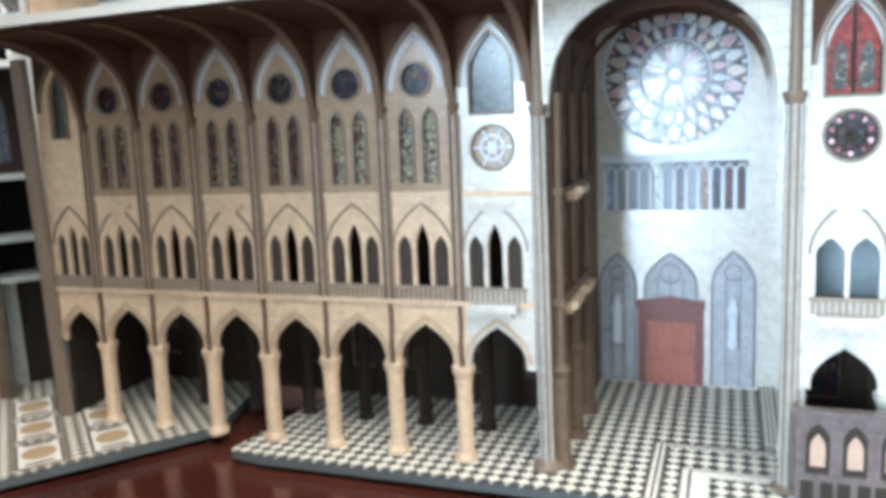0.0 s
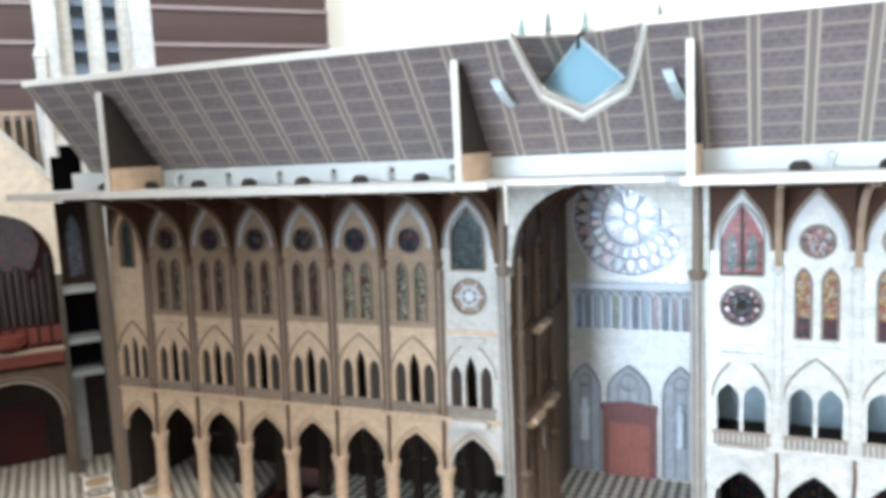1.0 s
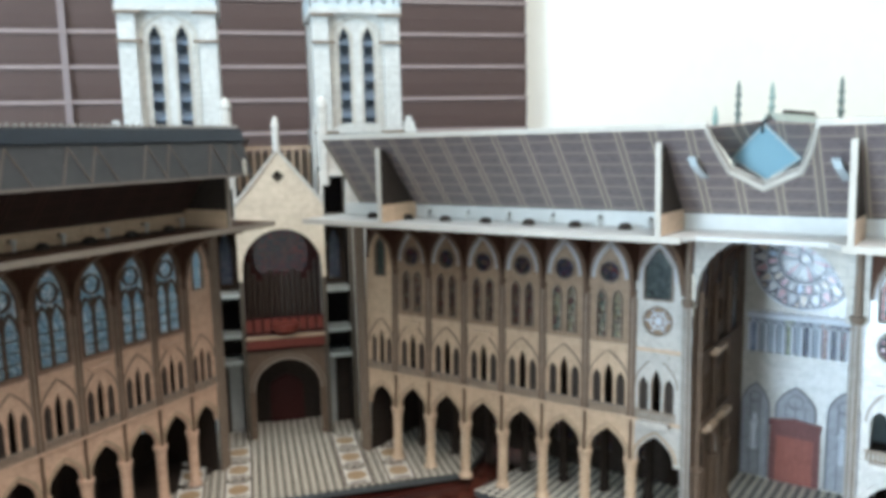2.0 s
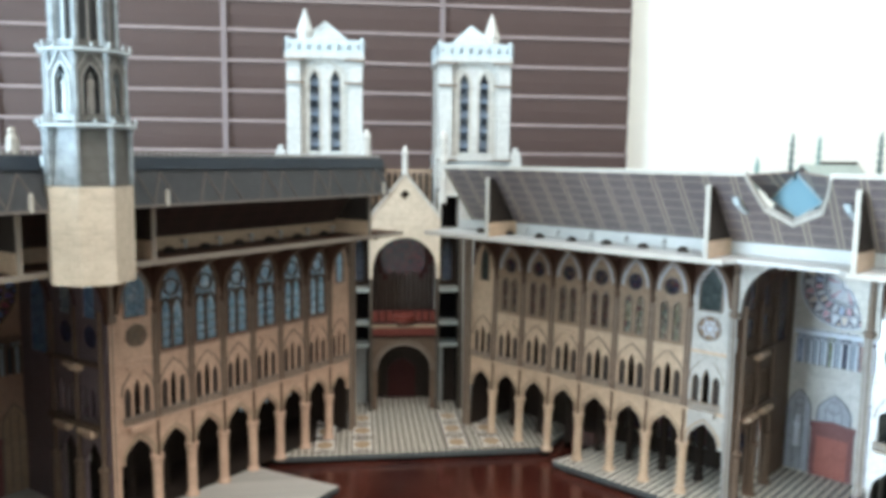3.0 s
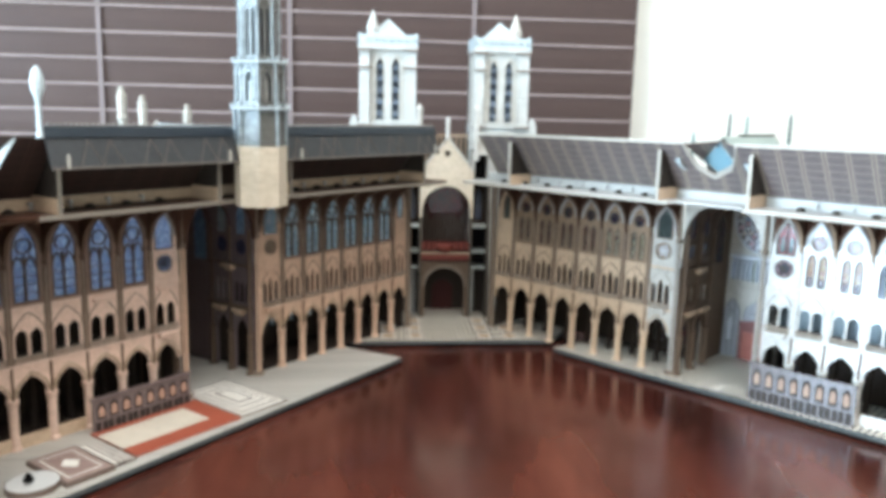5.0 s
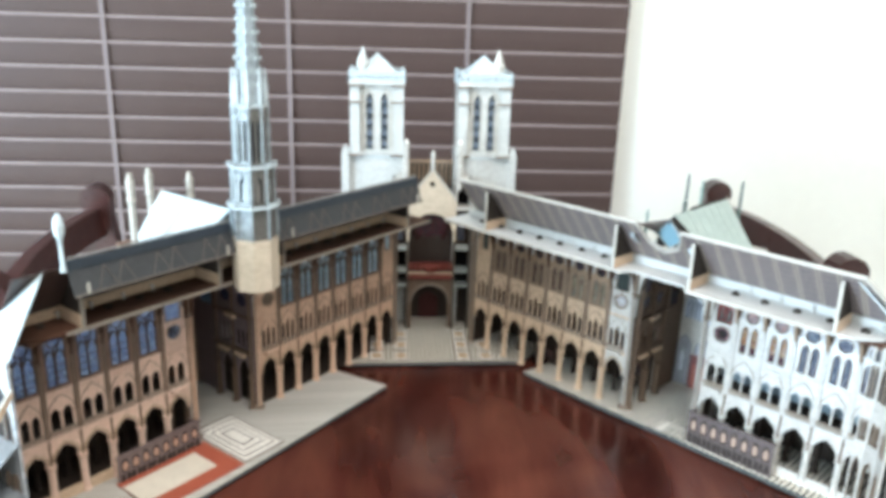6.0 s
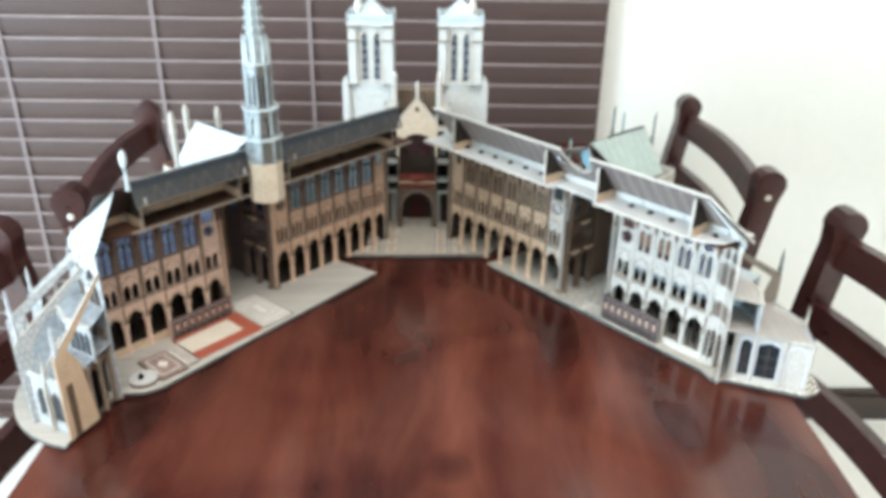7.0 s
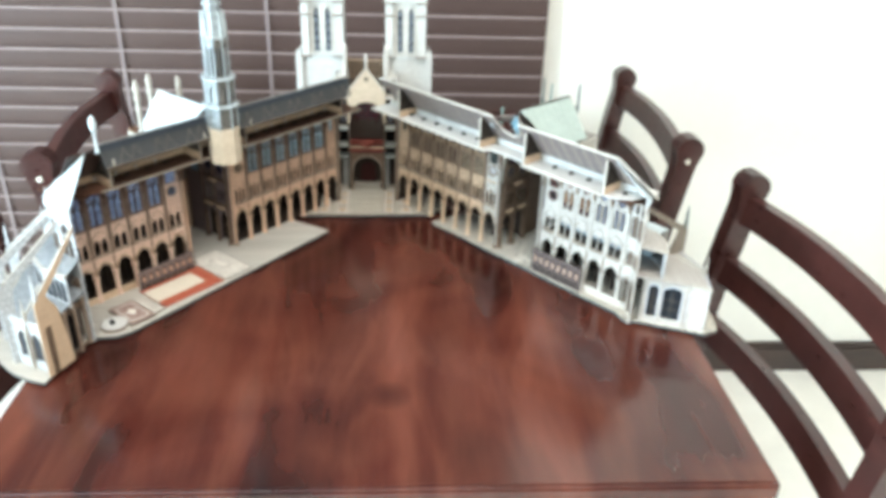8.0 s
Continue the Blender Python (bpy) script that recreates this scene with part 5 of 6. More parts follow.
    for k in range(8):
        x = sc[0] + 0.006 + (sc[1] - sc[0] - 0.012) * k / 7
        cards("stall_recess", DARKCARD, [(lancet(x, 0.0062, sc[3] * 0.42, sc[3] * 0.76, sc[3] * 0.92, 4), [], W, sc[2] - 0.0018, sc[2] - 0.0016)], scr)
        cards("stall_panel", FIG, [(lancet(x, 0.0040, sc[3] * 0.50, sc[3] * 0.68, sc[3] * 0.82, 4), [], W, sc[2] - 0.0021, sc[2] - 0.0018)], scr)
        for o in (-0.0026, 0.0026):
            cards("stall_seat", DARKCARD, [(rect(x + o - 0.0017, x + o + 0.0017, sc[3] * 0.06, sc[3] * 0.34), [], W, sc[2] - 0.0019, sc[2] - 0.0016)], scr)
    cards("screen_cap", SCR, [(rect(sc[0] - 0.001, sc[1] + 0.001, sc[3], sc[3] + 0.0016), [], W, sc[2] - 0.0026, sc[2] + 0.001)], scr)

    # floor inlays
    if right:
        lay = [(MOSAIC_DARK, rect(0.3172, 0.362, -0.0155, 0.0287)), (MOSAIC_PALE, rect(0.3184, 0.362, -0.0155, 0.0275)), (MOSAIC_DARK, rect(0.3198, 0.362, -0.0155, 0.0262)), (MOSAIC_PALE, rect(0.3206, 0.362, -0.0155, 0.0254)), (MOSAIC_DARK, rect(0.3218, 0.362, -0.0155, 0.0243)), (TILES, rect(0.3228, 0.362, -0.0155, 0.0234)), (MOSAIC_DARK, rect(0.3275, 0.362, -0.0155, 0.0080)), (MOSAIC_PALE, rect(0.3285, 0.362, -0.0155, 0.0070)), (MOSAIC_DARK, rect(0.3305, 0.362, -0.0155, 0.0056)), (MOSAIC_PALE, rect(0.3314, 0.362, -0.0155, 0.0048)), (TILES, rect(0.3370, 0.362, -0.0155, 0.0006))]
        lay += [(mt, rect(0.3535 + o, 0.3595 - o, 0.0300, 0.0905)) for mt, o in ((MOSAIC_DARK, 0.0), (MOSAIC_PALE, 0.0008), (MOSAIC_DARK, 0.0020), (MOSAIC_PALE, 0.0025))]
    else:
        # nested frames beside the carpet, the carpet, steps, a framed panel and a round stone
        lay = [(MOSAIC_DARK if k % 2 == 0 else MOSAIC_PALE, rect(0.3015 + o, 0.3455 - o, -0.0665 + o * 1.5, 0.0100 - o * 1.5)) for k, o in enumerate((0.0, 0.0016, 0.0048, 0.0060, 0.0100, 0.0112, 0.0152, 0.0168))]
        lay += [(RED, rect(0.3485, 0.4330, -0.0680, -0.0125)), (MOSAIC, rect(0.3650, 0.4330, -0.0530, -0.0215))]
        lay += [(MOSAIC_DARK if k % 2 == 0 else MOSAIC_PALE, rect(0.4350 + 0.0018 * k, 0.4505, -0.0715, -0.0330)) for k in range(8)]
        lay += [(MOSAIC_DARK, rect(0.4518, 0.4830, -0.0750, -0.0270)), (PANEL_PINK, rect(0.4530, 0.4818, -0.0738, -0.0282)), (MOSAIC_PALE, rect(0.4565, 0.4785, -0.0690, -0.0330)), (PANEL_PINK, rect(0.4577, 0.4773, -0.0678, -0.0342)), (MOSAIC_PALE, [(0.4675, -0.0590), (0.4735, -0.0510), (0.4675, -0.0430), (0.4615, -0.0510)]), (MOSAIC_DARK, disc(0.4945, -0.0585, 0.0152, 24)), (ATTIC, disc(0.4945, -0.0585, 0.0145, 24))]
    for k, (mt, o) in enumerate(lay):
        cards("floor_inlay", mt, [(o, [], P, 0.0, 0.0003 + 0.00015 * k)])

    # chevet: curved choir end, ambulatory, buttresses and roof
    ap = thing_part("chevet", t)
    r1, r2 = 0.047, 0.104 if right else 0.096

    def draw_in(r):
        # the inner ring is flatter than the outer one
        return 0.60 + 0.40 * min(1.0, max(0.0, (r - r1 - 0.004) / (r2 - r1 - 0.004)))

    def mid(r):
        # the outer ring of the cream half swings round a point further back
        return cv + (0.028 * min(1.0, max(0.0, (r - r1) / (r2 - r1))) if right else 0.0)

    def pol(a, r, h):
        return P(cx + r * draw_in(r) * math.cos(radians(a)), mid(r) + r * math.sin(radians(a)), h)
    step = 27 if right else (90 - a0) / 4
    angs = [27, 53, 80, 98] if right else [a0 + step * i for i in range(5)]
    for a, b in zip(angs, angs[1:]):
        for r, htop, mt, wins in ((r1, 0.156, STONE_PALE if right else CHEVET, ((0.5, 0.62, 0.001, 0.034, 0.046), (0.33, 0.27, 0.0605, 0.074, 0.080), (0.67, 0.27, 0.0605, 0.074, 0.080), (0.31, 0.26, 0.098, 0.119, 0.126), (0.69, 0.26, 0.098, 0.119, 0.126), (0.5, 0.42, 0.1285, 0.134, 0.142))), (r2, 0.056, CHEVET, ((0.3, 0.26, 0.012, 0.034, 0.045), (0.7, 0.26, 0.012, 0.034, 0.045)))):
            p, q = Vector(pol(a, r, 0)), Vector(pol(b, r, 0))
            d = q - p
            n = Vector((d.y, -d.x, 0)).normalized()
            L = d.length

            def C(x, h, z, p=p, d=d, n=n, L=L):
                return p + d * (x / L) + n * z + Vector((0, 0, h))
            hs = [lancet(L * c, L * w, x0, x1, x2, 5) for c, w, x0, x1, x2 in wins]
            cards("chevet_wall", mt, [(rect(0, L, 0.0, htop), hs, C, -0.0009, 0.0009)], ap)
            for hl in (hs[3:] if r == r1 else hs):
                cards("window_pane", PANE_NIGHT, [(hl, [], C, -0.0002, 0.0002)], ap)
            for hl in hs:
                bm = bmesh.new()
                band(bm, hl, 0.0009, C, -0.0014, 0.0014)
                tagged(part("window_surround", bm, TRIM if r == r1 else BALUSTER, ap), kind="stuff")
            bm = bmesh.new()
            band(bm, [(0, htop - 0.001), (L, htop - 0.001)], 0.003, C, -0.002, 0.002)
            for k in range(7):
                sheet(bm, rect(L * (k + 0.2) / 7, L * (k + 0.8) / 7, htop, htop + 0.003), [], C, -0.0009, 0.0009)
            part("parapet", bm, CHEVET, ap)
        # roof facets
        bm = bmesh.new()
        e, f = Vector(pol(a, r1 + 0.004, 0.158)), Vector(pol(b, r1 + 0.004, 0.158))
        top = Vector(P(0.484, CUT + 0.001, 0.206))
        vs = [bm.verts.new(x) for x in (e, f, top, e - Vector((0, 0, 0.0015)), f - Vector((0, 0, 0.0015)), top - Vector((0, 0, 0.002)))]
        for idx in ((0, 1, 2), (3, 4, 5), (0, 1, 4, 3), (1, 2, 5, 4), (2, 0, 3, 5)):
            bm.faces.new([vs[i] for i in idx])
        part("roof_facet", bm, LEAD_LIGHT, ap)
        bm = bmesh.new()
        q = [pol(a, r2, 0.0565), pol(b, r2, 0.0565), pol(b, r1, 0.066), pol(a, r1, 0.066)]
        vs = [bm.verts.new(x) for x in q] + [bm.verts.new((x, y, z - 0.0015)) for x, y, z in q]
        for idx in ((0, 1, 2, 3), (4, 5, 6, 7), (0, 1, 5, 4), (1, 2, 6, 5), (2, 3, 7, 6), (3, 0, 4, 7)):
            bm.faces.new([vs[i] for i in idx])
        part("ambulatory_roof", bm, PIER if right else CHEVET_ROOF, ap)
        # middle tier behind the buttresses
        rm = 0.070
        p, q = Vector(pol(a, rm, 0)), Vector(pol(b, rm, 0))
        d = q - p
        n, L = Vector((d.y, -d.x, 0)).normalized(), d.length

        def C(x, h, z, p=p, d=d, n=n, L=L):
            return p + d * (x / L) + n * z + Vector((0, 0, h))
        hs = [lancet(L * c, L * 0.20, 0.064, 0.082, 0.090, 5) for c in (0.17, 0.39, 0.61, 0.83)]
        cards("chevet_wall", CHEVET, [(rect(0, L, 0.058, 0.096), hs, C, -0.0009, 0.0009)], ap)
        for hl in hs:
            cards("window_pane", PANE_NIGHT, [(hl, [], C, -0.0002, 0.0002)], ap)
        bm = bmesh.new()
        band(bm, [(0, 0.0955), (L, 0.0955)], 0.0022, C, -0.002, 0.002)
        part("parapet", bm, STONE_PALE, ap)
        bm = bmesh.new()
        q = [pol(a, rm, 0.0962), pol(b, rm, 0.0962), pol(b, r1, 0.104), pol(a, r1, 0.104)]
        vs = [bm.verts.new(x) for x in q] + [bm.verts.new((x, y, z - 0.0015)) for x, y, z in q]
        for idx in ((0, 1, 2, 3), (4, 5, 6, 7), (0, 1, 5, 4), (1, 2, 6, 5), (2, 3, 7, 6), (3, 0, 4, 7)):
            bm.faces.new([vs[i] for i in idx])
        part("gallery_roof", bm, PIER if right else CHEVET_ROOF, ap)
    for i, a in enumerate([80] if right else angs):
        def B(r, h, d, a=a):
            k = radians(a)
            return P(cx + r * draw_in(r) * math.cos(k) - d * math.sin(k), mid(r) + r * math.sin(k) + d * math.cos(k), h)
        cut_face = i == 0 and not right
        bt = cards("flying_buttress", STONE if cut_face else EDGE_BROWN if right else CHEVET, [([(r2 - (0.019 if cut_face else 0.012 if right else 0.004), 0.0), (r2 + 0.0065, 0.0), (r2 + 0.0065, 0.086), (r2 + 0.001, 0.0915), (r1 + 0.001, 0.1415), (r1 + 0.001, 0.1372), (r2 - 0.006, 0.0890), (r2 - (0.013 if cut_face else 0.012 if right else 0.004), 0.070)], [], B, -0.0007, 0.0007)], ap)
        bm = bmesh.new()
        band(bm, [(r2 + 0.0065, 0.0868), (r2 + 0.001, 0.0923), (r1 + 0.001, 0.1423)], 0.0009, B, -0.0010, 0.0010)
        part("buttress_coping", bm, EDGE_BROWN if right else FACADE, bt)
        bm = bmesh.new()
        lathe(bm, [(0.0022, 0.0), (0.0026, 0.008), (0.0016, 0.010), (0.0018, 0.018), (0.0004, 0.030)], 6, B(r2 + 0.002, 0.090, 0))
        part("pinnacle", bm, DARK_GREEN if right else CHEVET, bt)
        bm = bmesh.new()
        lathe(bm, [(0.0014, 0.0), (0.0016, 0.006), (0.0004, 0.014)], 6, B(r1 + 0.003, 0.150, 0))
        part("pinnacle", bm, CHEVET, bt)
    # smaller piers between the flying buttresses
    for a, b in zip(angs, angs[1:]):
        for f in ((0.75,) if right and a == a0 else () if right else (0.5,)):
            k = radians(a + (b - a) * f)
            lever = math.cos(radians(step / 2))

            def M(r, h, d, k=k):
                return P(cx + r * math.cos(k) - d * math.sin(k), mid(r) + r * math.sin(k) + d * math.cos(k), h)
            rr = r2 * lever
            pr = cards("lesser_pier", FACADE, [([(rr - 0.001, 0.0), (rr + 0.0045, 0.0), (rr + 0.0045, 0.040), (rr + 0.0025, 0.060), (rr - 0.001, 0.066)], [], M, -0.0012, 0.0012)], ap)
            bm = bmesh.new()
            lathe(bm, [(0.0015, 0.0), (0.0017, 0.007), (0.0011, 0.009), (0.0003, 0.022)], 6, M(rr + 0.0008, 0.062, 0))
            part("pinnacle", bm, FACADE, pr)
            cards("low_strut", FACADE, [([(rr - 0.001, 0.0615), (rr - 0.001, 0.0650), (0.0705, 0.0905), (0.0705, 0.0870)], [], M, -0.0006, 0.0006)], pr)
            for h in (0.020, 0.040):
                cards("pier_ledge", STONE_PALE, [(rect(rr - 0.001, rr + 0.0054, h, h + 0.0012), [], M, -0.0018, 0.0018)], pr)
    if not right:
        bm = bmesh.new()
        lathe(bm, [(0.0030, 0.0), (0.0030, 0.0012), (0.0022, 0.0024), (0.0014, 0.0044)], 10, P(0.4975, -0.0600, 0.0058))
        part("floor_peg", bm, BLACK, t, "small black peg on a round pale stone")
    # upright card that closes the cut of the ambulatory

    def K(r, h, d):
        k = radians(a0)
        return P(cx + r * math.cos(k) + d * math.sin(k), cv + r * math.sin(k) - d * math.cos(k), h)
    if right:
        def E(x, h, d):
            k = radians(27.6)
            return P(0.53 + x * math.cos(k) + d * math.sin(k), -0.0065 + x * math.sin(k) - d * math.cos(k), h)
        gates = [lancet(x, w, 0.0085, 0.046, 0.0525, 7) for x, w in ((0.0090, 0.0125), (0.0310, 0.0220), (0.0590, 0.0195))]
        end = cards("ambulatory_end", STONE_PALE, [(rect(-0.004, 0.0715, 0.0, 0.0585), gates, E, 0.0, 0.0014)], ap)
        cards("gate_panel", STONE_PALE, [(gates[2], [], E, 0.0003, 0.0008)], end)
        for gt in gates:
            bm = bmesh.new()
            band(bm, gt, 0.0011, E, 0.0014, 0.0021)
            part("gate_surround", bm, LEAFGOLD, end)
        for x, w in ((0.0090, 0.0125), (0.0310, 0.0220)):
            bm = bmesh.new()
            sheet(bm, rect(x - 0.0006, x + 0.0006, 0.0085, 0.046), [], E, 0.0002, 0.0010)
            for h in (0.021, 0.033):
                sheet(bm, rect(x - w / 2, x + w / 2, h, h + 0.0008), [], E, 0.0002, 0.0009)
            tagged(part("gate_tracery", bm, POST, end), kind="stuff")
        cards("end_cornice", FACADE, [(rect(-0.005, 0.0725, 0.0565, 0.0590), [], E, 0.0014, 0.0032)], end)
        # added dark sheet behind the gates: the ambulatory's shade in its colour
        cards("ambulatory_shade", PANE_NIGHT, [(rect(-0.002, 0.0690, 0.0005, 0.0555), [], E, -0.0050, -0.0042)], ap)
        for x in (-0.0025, 0.0172, 0.0452, 0.0708):
            bm = bmesh.new()
            lathe(bm, [(0.0024, 0.0), (0.0017, 0.002), (0.0016, 0.055), (0.0024, 0.058)], 7, E(x, 0.0, 0.0026))
            part("end_shaft", bm, STONE_PALE, ap)
    else:
        gates = [lancet(x, 0.0145, 0.0030, 0.042, 0.0515, 7) for x in (r1 - 0.004, r1 + 0.0125)]
        cards("ambulatory_end", STONE_DARK, [(rect(r1 - 0.012, r2, 0.0, 0.056), gates, K, 0.0012, 0.0028)], ap)
        # black sheet stands for the shade inside this ambulatory
        cards("ambulatory_shade", BLACK, [(rect(r1 - 0.010, r2 - 0.003, 0.0005, 0.0555), [], K, -0.0050, -0.0042)], ap)
        for x in (r1 - 0.012, r1 + 0.0043, r1 + 0.0205):
            bm = bmesh.new()
            lathe(bm, [(0.0024, 0.0), (0.0016, 0.002), (0.0015, 0.055), (0.0024, 0.058)], 7, K(x, 0.0, 0.0040))
            part("end_shaft", bm, PILASTER, ap)
    if right:
        # these card walls lean back a little
        for root in (nave, choir, ts):
            for ob in [root] + root.children_recursive:
                if ob.type == "MESH":
                    for vert in ob.data.vertices:
                        vert.co.y += 0.036 * (vert.co.z - FLOORZ - 0.045)
    return t


def thing_part(name, parent):
    ob = new(name)
    ob.empty_display_size = 0.01
    ob.parent = parent
    return ob


right_half = build_half(1, pose(0, 0, 0.75, 0, 0, -49.1), "cream paper cathedral model half with chequered floor, opened on the table")
left_half = build_half(-1, pose(0.006, -0.005, 0.75, 0, 0, -131), "brown paper cathedral model half with tall grey spire and red carpet")


# ---- spire on the left half ----
def build_spire(t):
    u, v = 0.3205, 0.0612
    rot = 0.0
    sp = thing_part("spire", t)
    zf = FLOORZ

    def ring(name, mat, prof, n=8, lab=""):
        bm = bmesh.new()
        lathe(bm, prof, n, (u, v, zf), rot)
        return part(name, bm, mat, sp, lab)
    ring("spire_box", SPIRE_STONE, [(0.0188, 0.1540), (0.0188, 0.1972)], lab="cream printed stone spire base")
    ring("spire_drum", LEAD_MID, [(0.0172, 0.1974), (0.0160, 0.2225)])

    def face_tone(k):
        # the two faces towards the cut are darker
        return DRUM if k in (1, 2) else LEAD_MID
    for z, r in ((0.2225, 0.0215), (0.2545, 0.0200), (0.3010, 0.0150)):
        ring("spire_ledge", LEAD_LIGHT, [(r - 0.003, z), (r - 0.0006, z + 0.0006), (r - 0.0006, z + 0.0015), (r - 0.003, z + 0.002)])
        bm = bmesh.new()
        for k in range(16):
            a = 2 * math.pi * k / 16 + rot
            tall = 0.0028 if k % 2 == 0 else 0.0018
            lathe(bm, [(0.0007, 0), (0.0006, tall * 0.5), (0.0002, tall)], 5, (u + (r - 0.001) * math.cos(a), v + (r - 0.001) * math.sin(a), zf + z + 0.002))
        tagged(part("ledge_knobs", bm, LEAD_LIGHT, sp), kind="stuff")
    for z0, z1, r in ((0.2255, 0.2545, 0.0158), (0.2575, 0.3010, 0.0128)):
        for k in range(8):
            a, b = rot + math.pi * k / 4, rot + math.pi * (k + 1) / 4
            p, q = Vector((u + r * math.cos(a), v + r * math.sin(a), zf)), Vector((u + r * math.cos(b), v + r * math.sin(b), zf))
            d = q - p
            n = Vector((d.y, -d.x, 0)).normalized()
            L = d.length

            def C(x, h, z):
                return p + d * (x / L) + n * z + Vector((0, 0, h))
            bm = bmesh.new()
            if z1 < 0.26:
                hs = [lancet(L * 0.5, L * 0.62, z0 + 0.0030, z1 - 0.0125, z1 - 0.0045, 6)]
            else:
                hs = [lancet(L * c, L * 0.30, z0 + 0.0025, z1 - 0.014, z1 - 0.009, 4) for c in (0.30, 0.70)]
            sheet(bm, [(0, z0), (L, z0), (L, z1), (0, z1)], hs, C, -0.0008, 0.0008)
            part("belfry_panel", bm, face_tone(k), sp)
            bm = bmesh.new()
            band(bm, hs[0] if len(hs) == 1 else [(L * 0.5, z0 + 0.002), (L * 0.5, z1 - 0.010)], 0.0008, C, 0.0008, 0.0016)
            band(bm, [(L * 0.06, z1 - 0.0075), (L * 0.5, z1 + 0.0015), (L * 0.94, z1 - 0.0075)], 0.0009, C, 0.0008, 0.0018)
            tagged(part("belfry_moulding", bm, LEAD_LIGHT if face_tone(k) is LEAD_MID else SPIRE_TRIM, sp), kind="stuff")
            if len(hs) == 1:
                bm = bmesh.new()
                m = (p + q) / 2 - n * 0.0018
                lathe(bm, [(0.0016, z0 + 0.003), (0.0020, z0 + 0.006), (0.0016, z0 + 0.013), (0.0021, z0 + 0.0165), (0.0008, z0 + 0.018), (0.0011, z0 + 0.0195), (0.0003, z0 + 0.0208)], 7, m)
                part("niche_statue", bm, LEAD_LIGHT if face_tone(k) is LEAD_MID else SPIRE_TRIM, sp)
    for k in (1, 2):
        a, b = rot + math.pi * k / 4, rot + math.pi * (k + 1) / 4
        bm = bmesh.new()
        vs = [bm.verts.new((u + r * math.cos(t2), v + r * math.sin(t2), zf + z)) for r0, r1 in ((0.0172, 0.0160), (0.0176, 0.0164)) for t2, r, z in ((a, r0, 0.1976), (b, r0, 0.1976), (b, r1, 0.2223), (a, r1, 0.2223))]
        for idx in ((0, 1, 2, 3), (4, 5, 6, 7), (0, 1, 5, 4), (1, 2, 6, 5), (2, 3, 7, 6), (3, 0, 4, 7)):
            bm.faces.new([vs[i] for i in idx])
        part("drum_face", bm, DRUM, sp, "darker brown face of the drum")
    for z0, z1, r in ((0.1974, 0.2290, 0.0180), (0.2255, 0.2600, 0.0166), (0.2575, 0.3075, 0.0136)):
        for k in range(8):
            a = rot + math.pi * k / 4
            bm = bmesh.new()
            lathe(bm, [(0.0013, z0), (0.0013, z1 - 0.009), (0.0018, z1 - 0.008), (0.0012, z1 - 0.005), (0.0003, z1)], 6, (u + r * math.cos(a), v + r * math.sin(a), zf))
            part("corner_shaft", bm, LEAD_MID, sp)
    ring("spire_core", LEAD, [(0.0085, 0.2255), (0.0085, 0.301)])
    ring("spire_needle", LEAD_MID, [(0.0112, 0.303), (0.0100, 0.318), (0.0076, 0.352), (0.0052, 0.395), (0.0024, 0.440), (0.0008, 0.468)], lab="tall tapering pale grey spire needle")
    for k in range(8):
        a = rot + math.pi * k / 4
        bm = bmesh.new()
        for i in range(15):
            z = 0.308 + i * 0.0095
            r = 0.0112 - (z - 0.303) * 0.0655 + 0.0006
            lathe(bm, [(0.0004, 0), (0.0012, 0.0012), (0.0003, 0.0034)], 5, (u + r * math.cos(a), v + r * math.sin(a), zf + z))
        tagged(part("ridge_ornament", bm, LEAD_LIGHT, sp), kind="stuff")
        bm = bmesh.new()
        lathe(bm, [(0.0016, 0), (0.0018, 0.012), (0.0004, 0.028)], 5, (u + 0.0125 * math.cos(a), v + 0.0125 * math.sin(a), zf + 0.303))
        part("gablet", bm, LEAD_LIGHT, sp)
    # ornament at the end of the ridge
    bm = bmesh.new()
    lathe(bm, [(0.0022, 0.0), (0.0016, 0.004), (0.0013, 0.020), (0.0020, 0.023), (0.0036, 0.027), (0.0039, 0.032), (0.0027, 0.037), (0.0010, 0.040)], 8, (0.475, 0.0535, zf + 0.204))
    part("ridge_finial", bm, LEAD_LIGHT, sp, "pale round-headed ridge finial")


build_spire(left_half)


